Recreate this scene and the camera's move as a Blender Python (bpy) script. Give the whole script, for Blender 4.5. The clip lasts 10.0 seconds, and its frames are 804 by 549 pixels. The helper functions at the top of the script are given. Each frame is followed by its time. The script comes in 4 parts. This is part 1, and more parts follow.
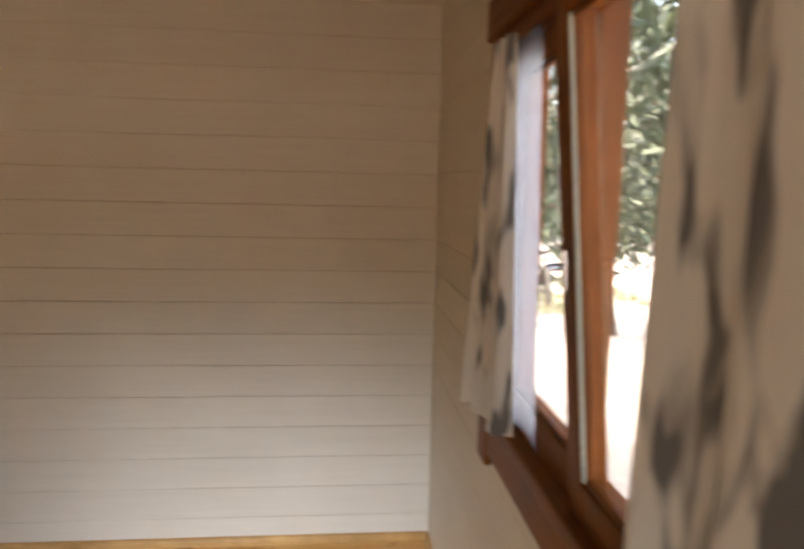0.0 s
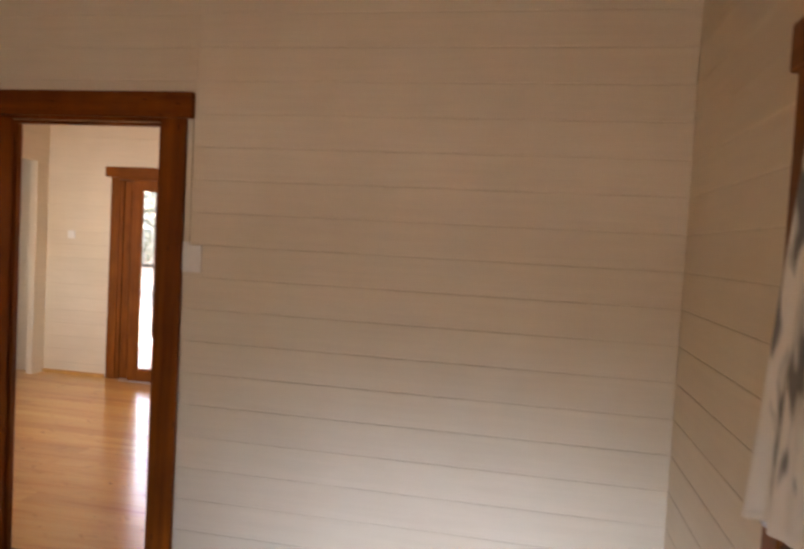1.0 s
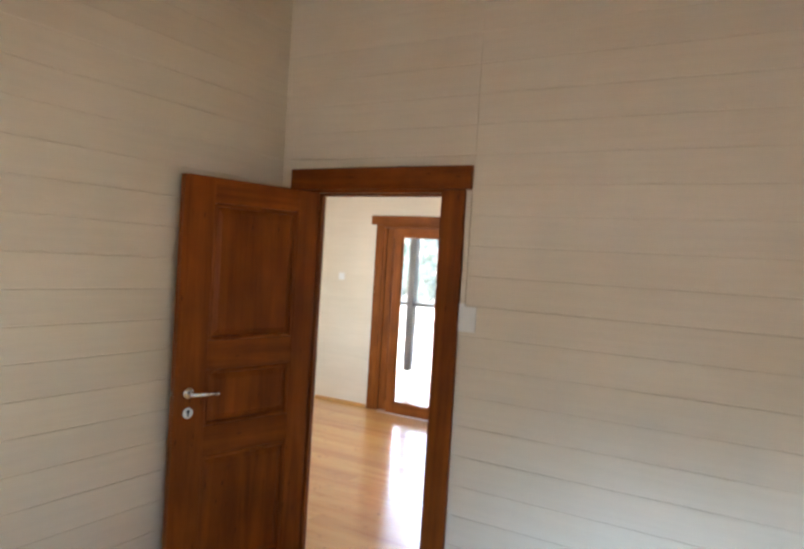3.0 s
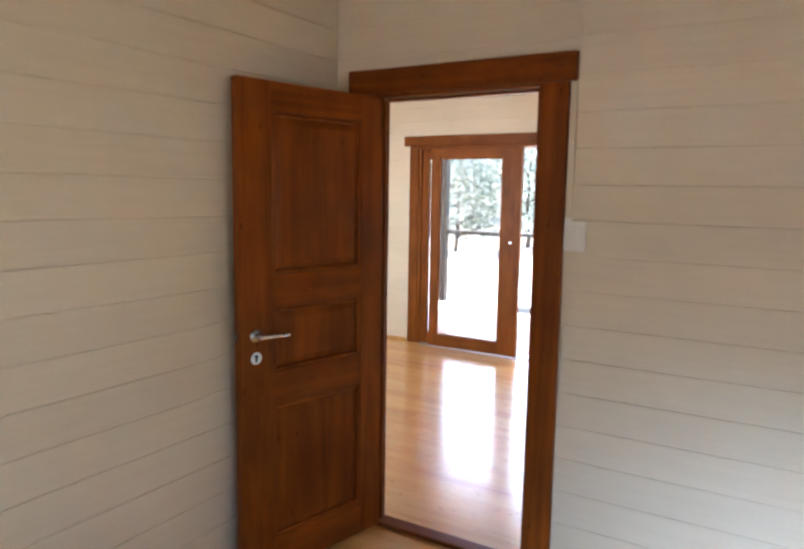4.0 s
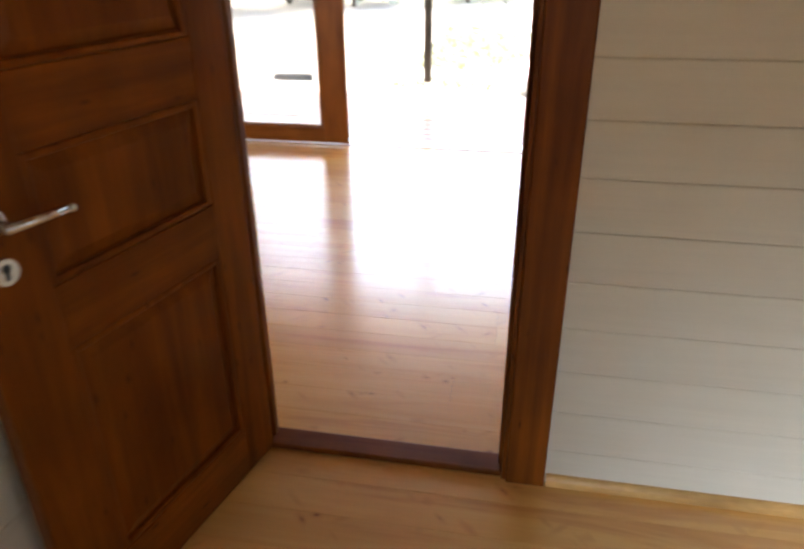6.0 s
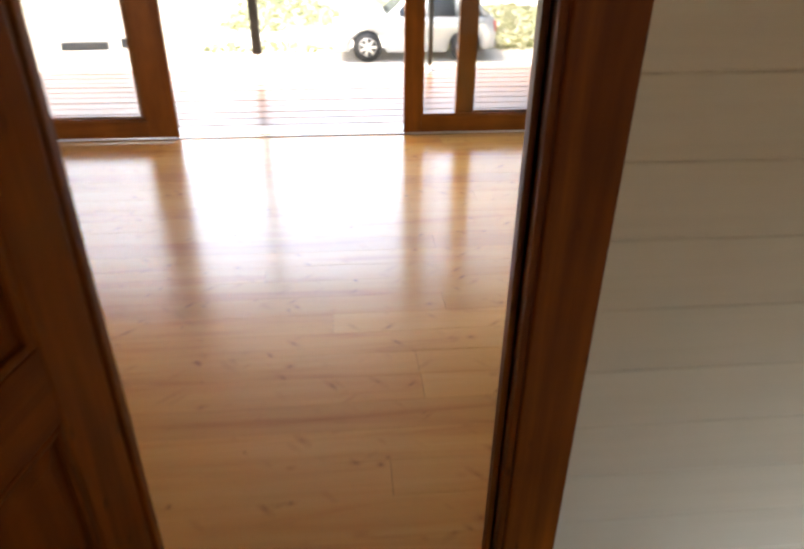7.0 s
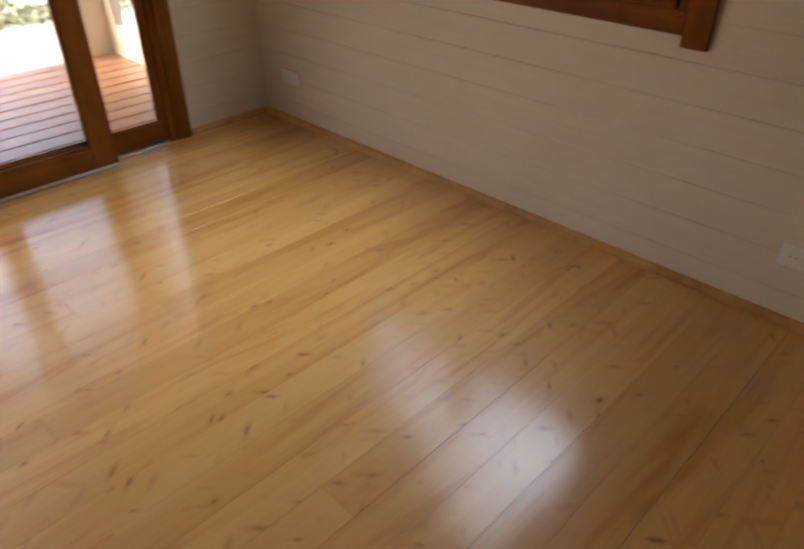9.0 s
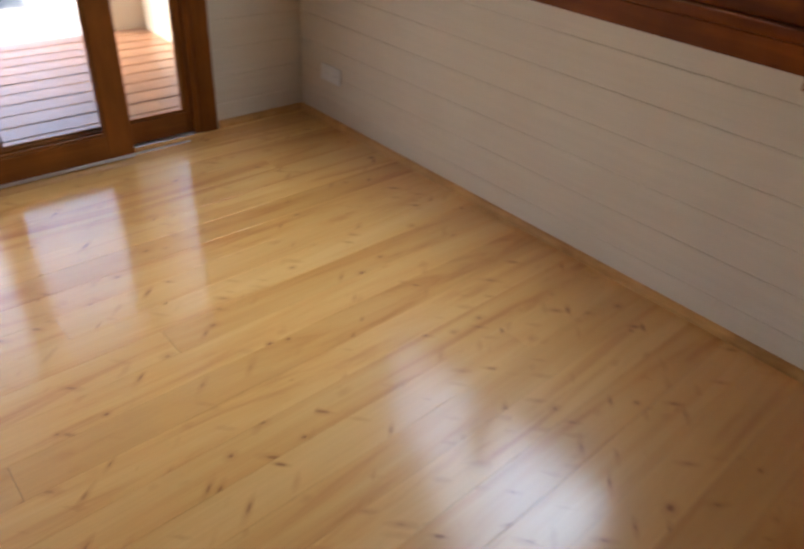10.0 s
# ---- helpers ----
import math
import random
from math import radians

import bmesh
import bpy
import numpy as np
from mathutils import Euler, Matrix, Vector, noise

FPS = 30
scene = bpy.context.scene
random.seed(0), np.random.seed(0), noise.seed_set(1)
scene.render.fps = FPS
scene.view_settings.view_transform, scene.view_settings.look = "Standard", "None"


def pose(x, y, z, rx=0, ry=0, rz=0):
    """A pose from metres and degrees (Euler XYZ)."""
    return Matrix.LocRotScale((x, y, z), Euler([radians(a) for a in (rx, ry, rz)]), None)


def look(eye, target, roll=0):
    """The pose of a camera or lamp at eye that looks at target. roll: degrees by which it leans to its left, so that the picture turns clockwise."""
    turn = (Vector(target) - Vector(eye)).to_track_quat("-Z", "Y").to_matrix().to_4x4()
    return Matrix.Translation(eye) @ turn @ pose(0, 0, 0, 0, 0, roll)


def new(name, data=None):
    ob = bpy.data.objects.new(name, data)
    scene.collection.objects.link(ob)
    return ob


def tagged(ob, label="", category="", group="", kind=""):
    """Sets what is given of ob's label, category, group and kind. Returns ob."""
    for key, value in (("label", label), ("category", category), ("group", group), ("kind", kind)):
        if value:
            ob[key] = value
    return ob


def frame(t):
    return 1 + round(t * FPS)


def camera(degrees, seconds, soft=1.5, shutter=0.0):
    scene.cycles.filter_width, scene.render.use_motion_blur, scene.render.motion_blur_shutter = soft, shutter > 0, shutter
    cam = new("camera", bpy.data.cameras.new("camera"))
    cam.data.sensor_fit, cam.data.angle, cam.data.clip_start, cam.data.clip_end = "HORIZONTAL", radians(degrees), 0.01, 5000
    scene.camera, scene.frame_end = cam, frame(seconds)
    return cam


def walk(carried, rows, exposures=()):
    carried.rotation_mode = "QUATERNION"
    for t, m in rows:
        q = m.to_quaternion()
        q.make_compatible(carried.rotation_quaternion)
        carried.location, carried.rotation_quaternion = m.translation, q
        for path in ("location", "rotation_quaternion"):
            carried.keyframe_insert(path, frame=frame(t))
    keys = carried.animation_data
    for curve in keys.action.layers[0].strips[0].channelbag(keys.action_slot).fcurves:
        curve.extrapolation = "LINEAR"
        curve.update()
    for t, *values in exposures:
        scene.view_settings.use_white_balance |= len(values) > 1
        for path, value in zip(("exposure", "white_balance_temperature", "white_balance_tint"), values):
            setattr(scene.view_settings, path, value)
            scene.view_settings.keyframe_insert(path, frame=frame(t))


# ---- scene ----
cam = camera(62.3, 10.0, soft=2.5, shutter=0.5)
PATH = [
    (0, (2.396, -2.737, 1.535), (2.592, -0.764, 1.275), 1.3),
    (0.5, (2.347, -2.627, 1.478), (2.187, -0.639, 1.331), 2.1),
    (1, (2.261, -2.535, 1.504), (1.889, -0.572, 1.412), 3.1),
    (1.5, (2.205, -2.572, 1.577), (1.708, -0.637, 1.67), 3.8),
    (2, (2.207, -2.606, 1.625), (1.487, -0.754, 1.849), 4.9),
    (2.5, (2.222, -2.646, 1.639), (1.291, -0.881, 1.766), 4.5),
    (3, (2.136, -2.674, 1.638), (1.115, -0.955, 1.596), 3.5),
    (4.5, (1.329, -2.31, 1.497), (0.337, -0.61, 1.144), -0.8),
    (5, (1.069, -2.122, 1.465), (0.226, -0.388, 0.933), -1.0),
    (6.5, (0.578, -1.2, 1.401), (0.51, 0.538, 0.414), 0.4),
    (7, (0.444, -0.92, 1.41), (0.605, 0.802, 0.408), 0.5),
    (7.5, (0.431, -0.508, 1.461), (0.752, 1.162, 0.408), -2.3),
    (8, (0.406, -0.199, 1.475), (1.052, 1.354, 0.393), -1.1),
    (8.5, (0.430, 0.043, 1.440), (1.421, 1.396, 0.354), 0.2),
    (9, (0.600, 0.162, 1.416), (1.790, 1.320, 0.301), 0.1),
    (9.5, (0.745, 0.278, 1.422), (1.984, 1.373, 0.303), 0.8),
    (10, (0.789, 0.482, 1.375), (1.940, 1.658, 0.236), 4.6),
]
EXPOSURES = [(0, 3.5, 7500, 18), (0.5, 3.58, 7000, 15), (1, 3.88, 7200, 21), (1.5, 3.95, 7300, 13), (2, 4.25, 7000, 5), (2.5, 4.38, 6400, 3), (3, 4.36, 5700, 5), (4.5, 4.15, 6200, 11),
             (5.2, 3.9, 6600, 13), (6.5, 3.58, 7300, 9), (7, 3.32, 7400, 9), (7.5, 3.02, 7200, 8), (8.2, 2.82, 6900, 7), (9, 2.88, 6600, 10), (10, 3.1, 6000, 10)]
walk(cam, [(t, look(eye, target, roll)) for t, eye, target, roll in PATH], EXPOSURES)

# ---- world, sun ----
world = bpy.data.worlds.new("world")
scene.world = world
world.use_nodes = True
wt = world.node_tree
sky = wt.nodes.new("ShaderNodeTexSky")
sky.sky_type = "NISHITA"
sky.sun_disc = False
sky.sun_elevation = radians(58)
sky.sun_rotation = radians(-66)
sky.air_density, sky.dust_density, sky.ozone_density = 1.0, 4.0, 1.0
wt.links.new(sky.outputs[0], wt.nodes["Background"].inputs[0])
wt.nodes["Background"].inputs[1].default_value = 0.15
sun_data = bpy.data.lights.new("sun", "SUN")
sun_data.energy, sun_data.angle, sun_data.color = 1.5, radians(20), (1.0, 0.97, 0.92)
sun = new("sun", sun_data)
sun.matrix_world = look((-9, 4, 16), (0, 0, 0))


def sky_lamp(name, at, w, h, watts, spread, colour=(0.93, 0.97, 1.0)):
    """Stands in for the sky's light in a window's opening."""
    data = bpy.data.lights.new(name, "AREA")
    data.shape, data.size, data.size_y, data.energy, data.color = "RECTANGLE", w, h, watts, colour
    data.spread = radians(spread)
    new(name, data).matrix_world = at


# The back window is unseen, added to light the bedroom's lower walls.
sky_lamp("fill_in_added_back_window", look((1.3, -4.25, 1.35), (1.9, -1.4, 0.0)), 1.3, 0.8, 1.45, 39, (0.52, 0.70, 1.0))
sky_lamp("sky_in_bedroom_window", look((2.905, -1.62, 1.43), (0, -1.3, 1.15)), 0.9, 0.84, 0.2, 90)
sky_lamp("sky_in_side_window", look((2.905, 1.88, 1.43), (1.75, 2.35, 0.15)), 1.5, 0.84, 1.55, 93, (0.74, 0.87, 1.0))
# The rear window is unseen, added to brighten the living room's far end.
sky_lamp("fill_in_added_rear_window", look((-1.55, -0.03, 1.45), (-1.75, 3.4, 1.1)), 1.3, 0.9, 1.0, 84, (0.97, 0.97, 0.97))


# ---- materials ----
def node(nt, kind, **props):
    n = nt.nodes.new(kind)
    for key, value in props.items():
        setattr(n, key, value)
    return n


def ramp(nt, fac, stops):
    r = node(nt, "ShaderNodeValToRGB")
    els = r.color_ramp.elements
    while len(els) < len(stops):
        els.new(0.5)
    for e, (p, c) in zip(els, stops):
        e.position, e.color = p, (*c, 1) if len(c) == 3 else c
    nt.links.new(fac, r.inputs[0])
    return r.outputs[0]


def mix(nt, fac, a, b, how="MIX"):
    m = node(nt, "ShaderNodeMix", data_type="RGBA", blend_type=how)
    for sock, v in ((m.inputs[0], fac), (m.inputs[6], a), (m.inputs[7], b)):
        if isinstance(v, (int, float)):
            sock.default_value = v
        elif isinstance(v, tuple):
            sock.default_value = (*v, 1)
        else:
            nt.links.new(v, sock)
    return m.outputs[2]


def math_node(nt, op, a, b=0.0, c=0.0):
    m = node(nt, "ShaderNodeMath", operation=op)
    for sock, v in zip(m.inputs, (a, b, c)):
        if isinstance(v, (int, float)):
            sock.default_value = v
        else:
            nt.links.new(v, sock)
    return m.outputs[0]


def place(nt, scale, spread=0.0, local=False):
    """World or local position, scaled per axis, with each object's own shift."""
    if local:
        src = node(nt, "ShaderNodeTexCoord").outputs["Object"]
    else:
        src = node(nt, "ShaderNodeNewGeometry").outputs["Position"]
    if spread:
        info = node(nt, "ShaderNodeObjectInfo")
        shift = math_node(nt, "MULTIPLY", info.outputs["Random"], spread)
        add = node(nt, "ShaderNodeVectorMath", operation="ADD")
        comb = node(nt, "ShaderNodeCombineXYZ")
        for s in comb.inputs:
            nt.links.new(shift, s)
        nt.links.new(src, add.inputs[0])
        nt.links.new(comb.outputs[0], add.inputs[1])
        src = add.outputs[0]
    mul = node(nt, "ShaderNodeVectorMath", operation="MULTIPLY")
    nt.links.new(src, mul.inputs[0])
    mul.inputs[1].default_value = scale
    return mul.outputs[0]


def noise_tex(nt, vec, scale=1.0, detail=4.0, rough=0.55, distort=0.0):
    n = node(nt, "ShaderNodeTexNoise")
    nt.links.new(vec, n.inputs["Vector"])
    n.inputs["Scale"].default_value, n.inputs["Detail"].default_value = scale, detail
    n.inputs["Roughness"].default_value, n.inputs["Distortion"].default_value = rough, distort
    return n.outputs["Fac"]


def material(name, roughness=0.5, metallic=0.0):
    m = bpy.data.materials.new(name)
    m.use_nodes = True
    nt = m.node_tree
    b = nt.nodes["Principled BSDF"]
    b.inputs["Roughness"].default_value, b.inputs["Metallic"].default_value = roughness, metallic
    return m, nt, b


def bump(nt, b, height, strength=0.2, distance=0.01):
    n = node(nt, "ShaderNodeBump")
    n.inputs["Strength"].default_value, n.inputs["Distance"].default_value = strength, distance
    nt.links.new(height, n.inputs["Height"])
    nt.links.new(n.outputs[0], b.inputs["Normal"])


def painted(name, colour, worn, roughness, along):
    """Off-white painted timber: faint grain, blotches and scuffs. along: scale per axis, small along the grain."""
    m, nt, b = material(name, roughness)
    blot = noise_tex(nt, place(nt, (1, 1, 1)), 1.7, 3)
    grain = noise_tex(nt, place(nt, along, 7.0), 1.0, 5, 0.6, 0.4)
    col = mix(nt, ramp(nt, blot, [(0.35, (0, 0, 0)), (0.7, (1, 1, 1))]), colour, worn)
    col = mix(nt, 0.12, col, ramp(nt, grain, [(0.3, (0.55, 0.5, 0.42)), (0.7, (1, 1, 1))]), "MULTIPLY")
    info = node(nt, "ShaderNodeObjectInfo")
    tone = ramp(nt, info.outputs["Random"], [(0.0, (0.96, 0.96, 0.96)), (1.0, (1, 1, 1))])
    col = mix(nt, 1.0, col, tone, "MULTIPLY")
    nt.links.new(col, b.inputs["Base Color"])
    bump(nt, b, grain, 0.12, 0.004)
    return m


def stained(name, dark, light, roughness, along, local=True, figure=0.0):
    """Stained softwood with long grain, darker pores, a few knots and a satin varnish. figure: share of flame-like rings."""
    m, nt, b = material(name, roughness)
    b.inputs["Specular IOR Level"].default_value = 0.15
    g1 = noise_tex(nt, place(nt, along, 9.0, local), 1.0, 6, 0.65, 0.8)
    g2 = noise_tex(nt, place(nt, tuple(a * 5 for a in along), 9.0, local), 1.0, 3, 0.6)
    blot = noise_tex(nt, place(nt, (5, 5, 3), 5.0, local), 1.0, 4)
    col = ramp(nt, g1, [(0.15, dark), (0.85, light)])
    if figure:
        slow = noise_tex(nt, place(nt, tuple(a * 0.32 for a in along), 13.0, local), 1.0, 1.5, 0.4, 0.5)
        rings = math_node(nt, "SINE", math_node(nt, "MULTIPLY", slow, 34.0))
        col = mix(nt, figure, col, ramp(nt, math_node(nt, "MULTIPLY_ADD", rings, 0.5, 0.5), [(0.1, (0.50, 0.42, 0.36)), (0.75, (1.1, 1.08, 1.05))]), "MULTIPLY")
    col = mix(nt, 0.2, col, ramp(nt, g2, [(0.35, (0.35, 0.3, 0.28)), (0.65, (1, 1, 1))]), "MULTIPLY")
    col = mix(nt, 0.7, col, ramp(nt, blot, [(0.3, (0.52, 0.46, 0.40)), (0.7, (1.12, 1.08, 1.0))]), "MULTIPLY")
    if figure:
        vor = node(nt, "ShaderNodeTexVoronoi", feature="F1")
        wob = noise_tex(nt, place(nt, (30, 30, 30), 3.0, local), 1.0, 2)
        nt.links.new(place(nt, tuple(max(2.4, min(a, 7.0)) for a in along), 21.0, local), vor.inputs["Vector"])
        pick = node(nt, "ShaderNodeSeparateColor")
        nt.links.new(vor.outputs["Color"], pick.inputs[0])
        kept = math_node(nt, "GREATER_THAN", pick.outputs[0], 0.74)
        near = math_node(nt, "MULTIPLY_ADD", wob, 0.16, vor.outputs["Distance"])
        knot = math_node(nt, "MULTIPLY", ramp(nt, near, [(0.12, (1, 1, 1)), (0.30, (0, 0, 0))]), kept)
        col = mix(nt, math_node(nt, "MULTIPLY", knot, 0.75), col, tuple(0.28 * c for c in dark))
    nt.links.new(col, b.inputs["Base Color"])
    nt.links.new(ramp(nt, g2, [(0.0, (roughness + 0.12,) * 3), (1.0, (roughness - 0.08,) * 3)]), b.inputs["Roughness"])
    bump(nt, b, g2, 0.15, 0.003)
    return m


def pine(name):
    """Varnished pine boards along x, with heartwood streaks, knots and a worn gloss."""
    m, nt, b = material(name, 0.2)
    vec = place(nt, (0.7, 8, 1), 31.0)
    grain = noise_tex(nt, vec, 1.0, 5, 0.6, 1.2)
    fine = noise_tex(nt, place(nt, (5, 130, 1), 31.0), 1.0, 2)
    col = ramp(nt, grain, [(0.28, (0.60, 0.245, 0.043)), (0.45, (0.78, 0.422, 0.116)), (0.75, (0.84, 0.515, 0.176))])
    col = mix(nt, 0.10, col, ramp(nt, fine, [(0.35, (0.6, 0.45, 0.3)), (0.65, (1, 1, 1))]), "MULTIPLY")
    info = node(nt, "ShaderNodeObjectInfo")
    tone = ramp(nt, info.outputs["Random"], [(0.0, (0.84, 0.74, 0.60)), (0.35, (1, 0.98, 0.95)), (0.7, (0.93, 0.85, 0.74)), (1.0, (1.05, 1.06, 1.08))])
    col = mix(nt, 1.0, col, tone, "MULTIPLY")
    wob = noise_tex(nt, place(nt, (16, 16, 1), 3.0), 1.0, 3)
    warp = math_node(nt, "MULTIPLY", math_node(nt, "SUBTRACT", wob, 0.5), 0.45)
    for stretch, turn, size, share, shift in (((2.2, 7.0, 1), 0.8, 0.17, 0.87, 17.0), ((2.0, 7.0, 1), -0.7, 0.16, 0.88, 29.0), ((3.2, 4.4, 1), 0.0, 0.15, 0.88, 41.0)):
        rot = node(nt, "ShaderNodeVectorRotate", rotation_type="Z_AXIS")
        nt.links.new(place(nt, (1, 1, 1), shift), rot.inputs["Vector"])
        rot.inputs["Angle"].default_value = turn
        mul = node(nt, "ShaderNodeVectorMath", operation="MULTIPLY")
        nt.links.new(rot.outputs[0], mul.inputs[0])
        mul.inputs[1].default_value = stretch
        vor = node(nt, "ShaderNodeTexVoronoi", feature="F1")
        nt.links.new(mul.outputs[0], vor.inputs["Vector"])
        pick = node(nt, "ShaderNodeSeparateColor")
        nt.links.new(vor.outputs["Color"], pick.inputs[0])
        d = math_node(nt, "ADD", vor.outputs["Distance"], warp)
        d = math_node(nt, "DIVIDE", d, math_node(nt, "MULTIPLY_ADD", pick.outputs[1], size, size * 0.35))
        kept = math_node(nt, "GREATER_THAN", pick.outputs[0], share)
        knot = math_node(nt, "MULTIPLY", ramp(nt, math_node(nt, "MULTIPLY", d, 0.25), [(0.10, (1, 1, 1)), (0.27, (0, 0, 0))]), kept)
        halo = math_node(nt, "MULTIPLY", ramp(nt, math_node(nt, "MULTIPLY", d, 0.25), [(0.2, (1, 1, 1)), (0.75, (0, 0, 0))]), kept)
        col = mix(nt, math_node(nt, "MULTIPLY", halo, 0.50), col, (0.56, 0.24, 0.045))
        col = mix(nt, math_node(nt, "MULTIPLY", knot, 0.78 if turn == 0.0 else 0.62), col, (0.29, 0.09, 0.015))
    nt.links.new(col, b.inputs["Base Color"])
    wear = noise_tex(nt, place(nt, (2.2, 2.2, 1)), 1.0, 5, 0.6)
    nt.links.new(math_node(nt, "MULTIPLY_ADD", wear, 0.14, 0.36), b.inputs["Roughness"])
    b.inputs["Coat Weight"].default_value, b.inputs["Coat Roughness"].default_value, b.inputs["Coat IOR"].default_value = 1.0, 0.165, 1.66
    wave = noise_tex(nt, place(nt, (1.2, 9, 1), 31.0), 1.0, 3)
    bump(nt, b, math_node(nt, "ADD", wave, math_node(nt, "MULTIPLY", fine, 0.15)), 0.14, 0.006)
    return m


def speckled(name, stops, scale, roughness, bumpy=0.3, spread=0.0, metallic=0.0, fine=6.0):
    """Two-scale mottled surface for ground, leaves, rubber and the like."""
    mottle = 0.45 if bumpy else 0.06
    m, nt, b = material(name, roughness, metallic)
    a = noise_tex(nt, place(nt, (scale,) * 3, spread), 1.0, 5, 0.65)
    c = noise_tex(nt, place(nt, (scale * fine,) * 3, spread), 1.0, 4, 0.6)
    col = ramp(nt, a, stops)
    col = mix(nt, mottle, col, ramp(nt, c, [(0.3, (0.45, 0.45, 0.45)), (0.7, (1.15, 1.15, 1.15))]), "MULTIPLY")
    nt.links.new(col, b.inputs["Base Color"])
    if bumpy:
        bump(nt, b, c, bumpy, 0.02)
    return m


def leafy(name, stops):
    m, nt, b = material(name, 0.5)
    geo = node(nt, "ShaderNodeNewGeometry")
    nt.links.new(ramp(nt, geo.outputs["Random Per Island"], stops), b.inputs["Base Color"])
    b.inputs["Transmission Weight"].default_value = 0.0
    return m


def cloth(name):
    """Cream cotton with brushed black leaf-like strokes."""
    m, nt, b = material(name, 0.85)
    n1 = noise_tex(nt, place(nt, (27, 27, 6.5), 0, True), 1.0, 1.5, 0.4, 0.6)
    n2 = noise_tex(nt, place(nt, (60, 60, 25), 0, True), 1.0, 2)
    mark = ramp(nt, math_node(nt, "ADD", n1, math_node(nt, "MULTIPLY", n2, 0.06)), [(0.54, (0, 0, 0)), (0.68, (0.84, 0.84, 0.84))])
    weave = noise_tex(nt, place(nt, (400, 400, 400), 0, True), 1.0, 1)
    col = mix(nt, mark, (0.62, 0.56, 0.46), (0.030, 0.029, 0.026))
    nt.links.new(col, b.inputs["Base Color"])
    b.inputs["Sheen Weight"].default_value = 0.2
    bump(nt, b, weave, 0.15, 0.002)
    return m


def glass_mat(name):
    m, nt, b = material(name, 0.0)
    b.inputs["Transmission Weight"].default_value = 1.0
    b.inputs["IOR"].default_value = 1.45
    smear = noise_tex(nt, place(nt, (3, 3, 3)), 1.0, 4)
    nt.links.new(ramp(nt, smear, [(0.4, (0.0, 0.0, 0.0)), (0.8, (0.04, 0.04, 0.04))]), b.inputs["Roughness"])
    return m


WHITE = painted("white_boards", (0.69, 0.59, 0.435), (0.64, 0.54, 0.385), 0.55, (2.5, 2.5, 45))
PINE_CEIL = stained("ceiling_pine", (0.40, 0.20, 0.065), (0.60, 0.33, 0.115), 0.5, (0.9, 16, 16), False)
WHITE_CEIL = painted("white_ceiling", (0.74, 0.70, 0.62), (0.68, 0.63, 0.55), 0.6, (2, 30, 2))
PLASTIC = speckled("white_plastic", [(0.3, (0.70, 0.67, 0.61)), (0.7, (0.74, 0.71, 0.65))], 8, 0.35, 0.0)
STAIN_V = stained("stained_wood_upright", (0.132, 0.030, 0.0023), (0.310, 0.081, 0.0057), 0.42, (16, 16, 0.9), True, 0.30)
STAIN_H = stained("stained_wood_level", (0.132, 0.030, 0.0023), (0.310, 0.081, 0.0057), 0.42, (0.9, 16, 16), True, 0.30)
SASH_V = stained("sash_wood_upright", (0.145, 0.040, 0.005), (0.28, 0.088, 0.0115), 0.44, (16, 16, 0.9))
SASH_H = stained("sash_wood_level", (0.145, 0.040, 0.005), (0.28, 0.088, 0.0115), 0.44, (0.9, 16, 16))
PINE = pine("varnished_pine")
PINE_TRIM = stained("pine_trim", (0.55, 0.28, 0.085), (0.74, 0.44, 0.165), 0.3, (4, 4, 30))
DECK = stained("deck_wood", (0.20, 0.092, 0.046), (0.37, 0.195, 0.110), 0.30, (0.8, 18, 4), False)
oiled = DECK.node_tree.nodes["Principled BSDF"].inputs
oiled["Specular IOR Level"].default_value, oiled["Coat Weight"].default_value, oiled["Coat Roughness"].default_value = 0.4, 0.45, 0.25
GLASS = glass_mat("window_glass")
CHROME = speckled("satin_steel", [(0.3, (0.60, 0.60, 0.61)), (0.7, (0.70, 0.70, 0.71))], 30, 0.25, 0.0, 0, 1.0)
SEAL = speckled("grey_green_seal", [(0.3, (0.42, 0.46, 0.36)), (0.7, (0.50, 0.53, 0.42))], 12, 0.5, 0.0)
BLACK = speckled("black_rubber", [(0.3, (0.015, 0.015, 0.015)), (0.7, (0.03, 0.03, 0.03))], 10, 0.7, 0.2)
DARK_PAINT = speckled("dark_grey_paint", [(0.3, (0.045, 0.05, 0.05)), (0.7, (0.07, 0.075, 0.075))], 6, 0.5, 0.1)
CLOTH = cloth("printed_cotton")
LINING = speckled("white_lining", [(0.3, (0.74, 0.75, 0.78)), (0.7, (0.82, 0.82, 0.84))], 12, 0.8, 0.1)
lt = LINING.node_tree
glow = node(lt, "ShaderNodeBsdfTranslucent")
glow.inputs[0].default_value = (0.8, 0.81, 0.84, 1)
both = node(lt, "ShaderNodeMixShader")
both.inputs[0].default_value = 0.5
lt.links.new(lt.nodes["Principled BSDF"].outputs[0], both.inputs[1])
lt.links.new(glow.outputs[0], both.inputs[2])
lt.links.new(both.outputs[0], lt.nodes["Material Output"].inputs[0])
NET = bpy.data.materials.new("white_net")
NET.use_nodes = True
lt = NET.node_tree
glow = node(lt, "ShaderNodeBsdfTranslucent")
glow.inputs[0].default_value = (0.48, 0.52, 0.58, 1)
clear = node(lt, "ShaderNodeBsdfTransparent")
weave = noise_tex(lt, place(lt, (900, 900, 900)), 1.0, 2)
both = node(lt, "ShaderNodeMixShader")
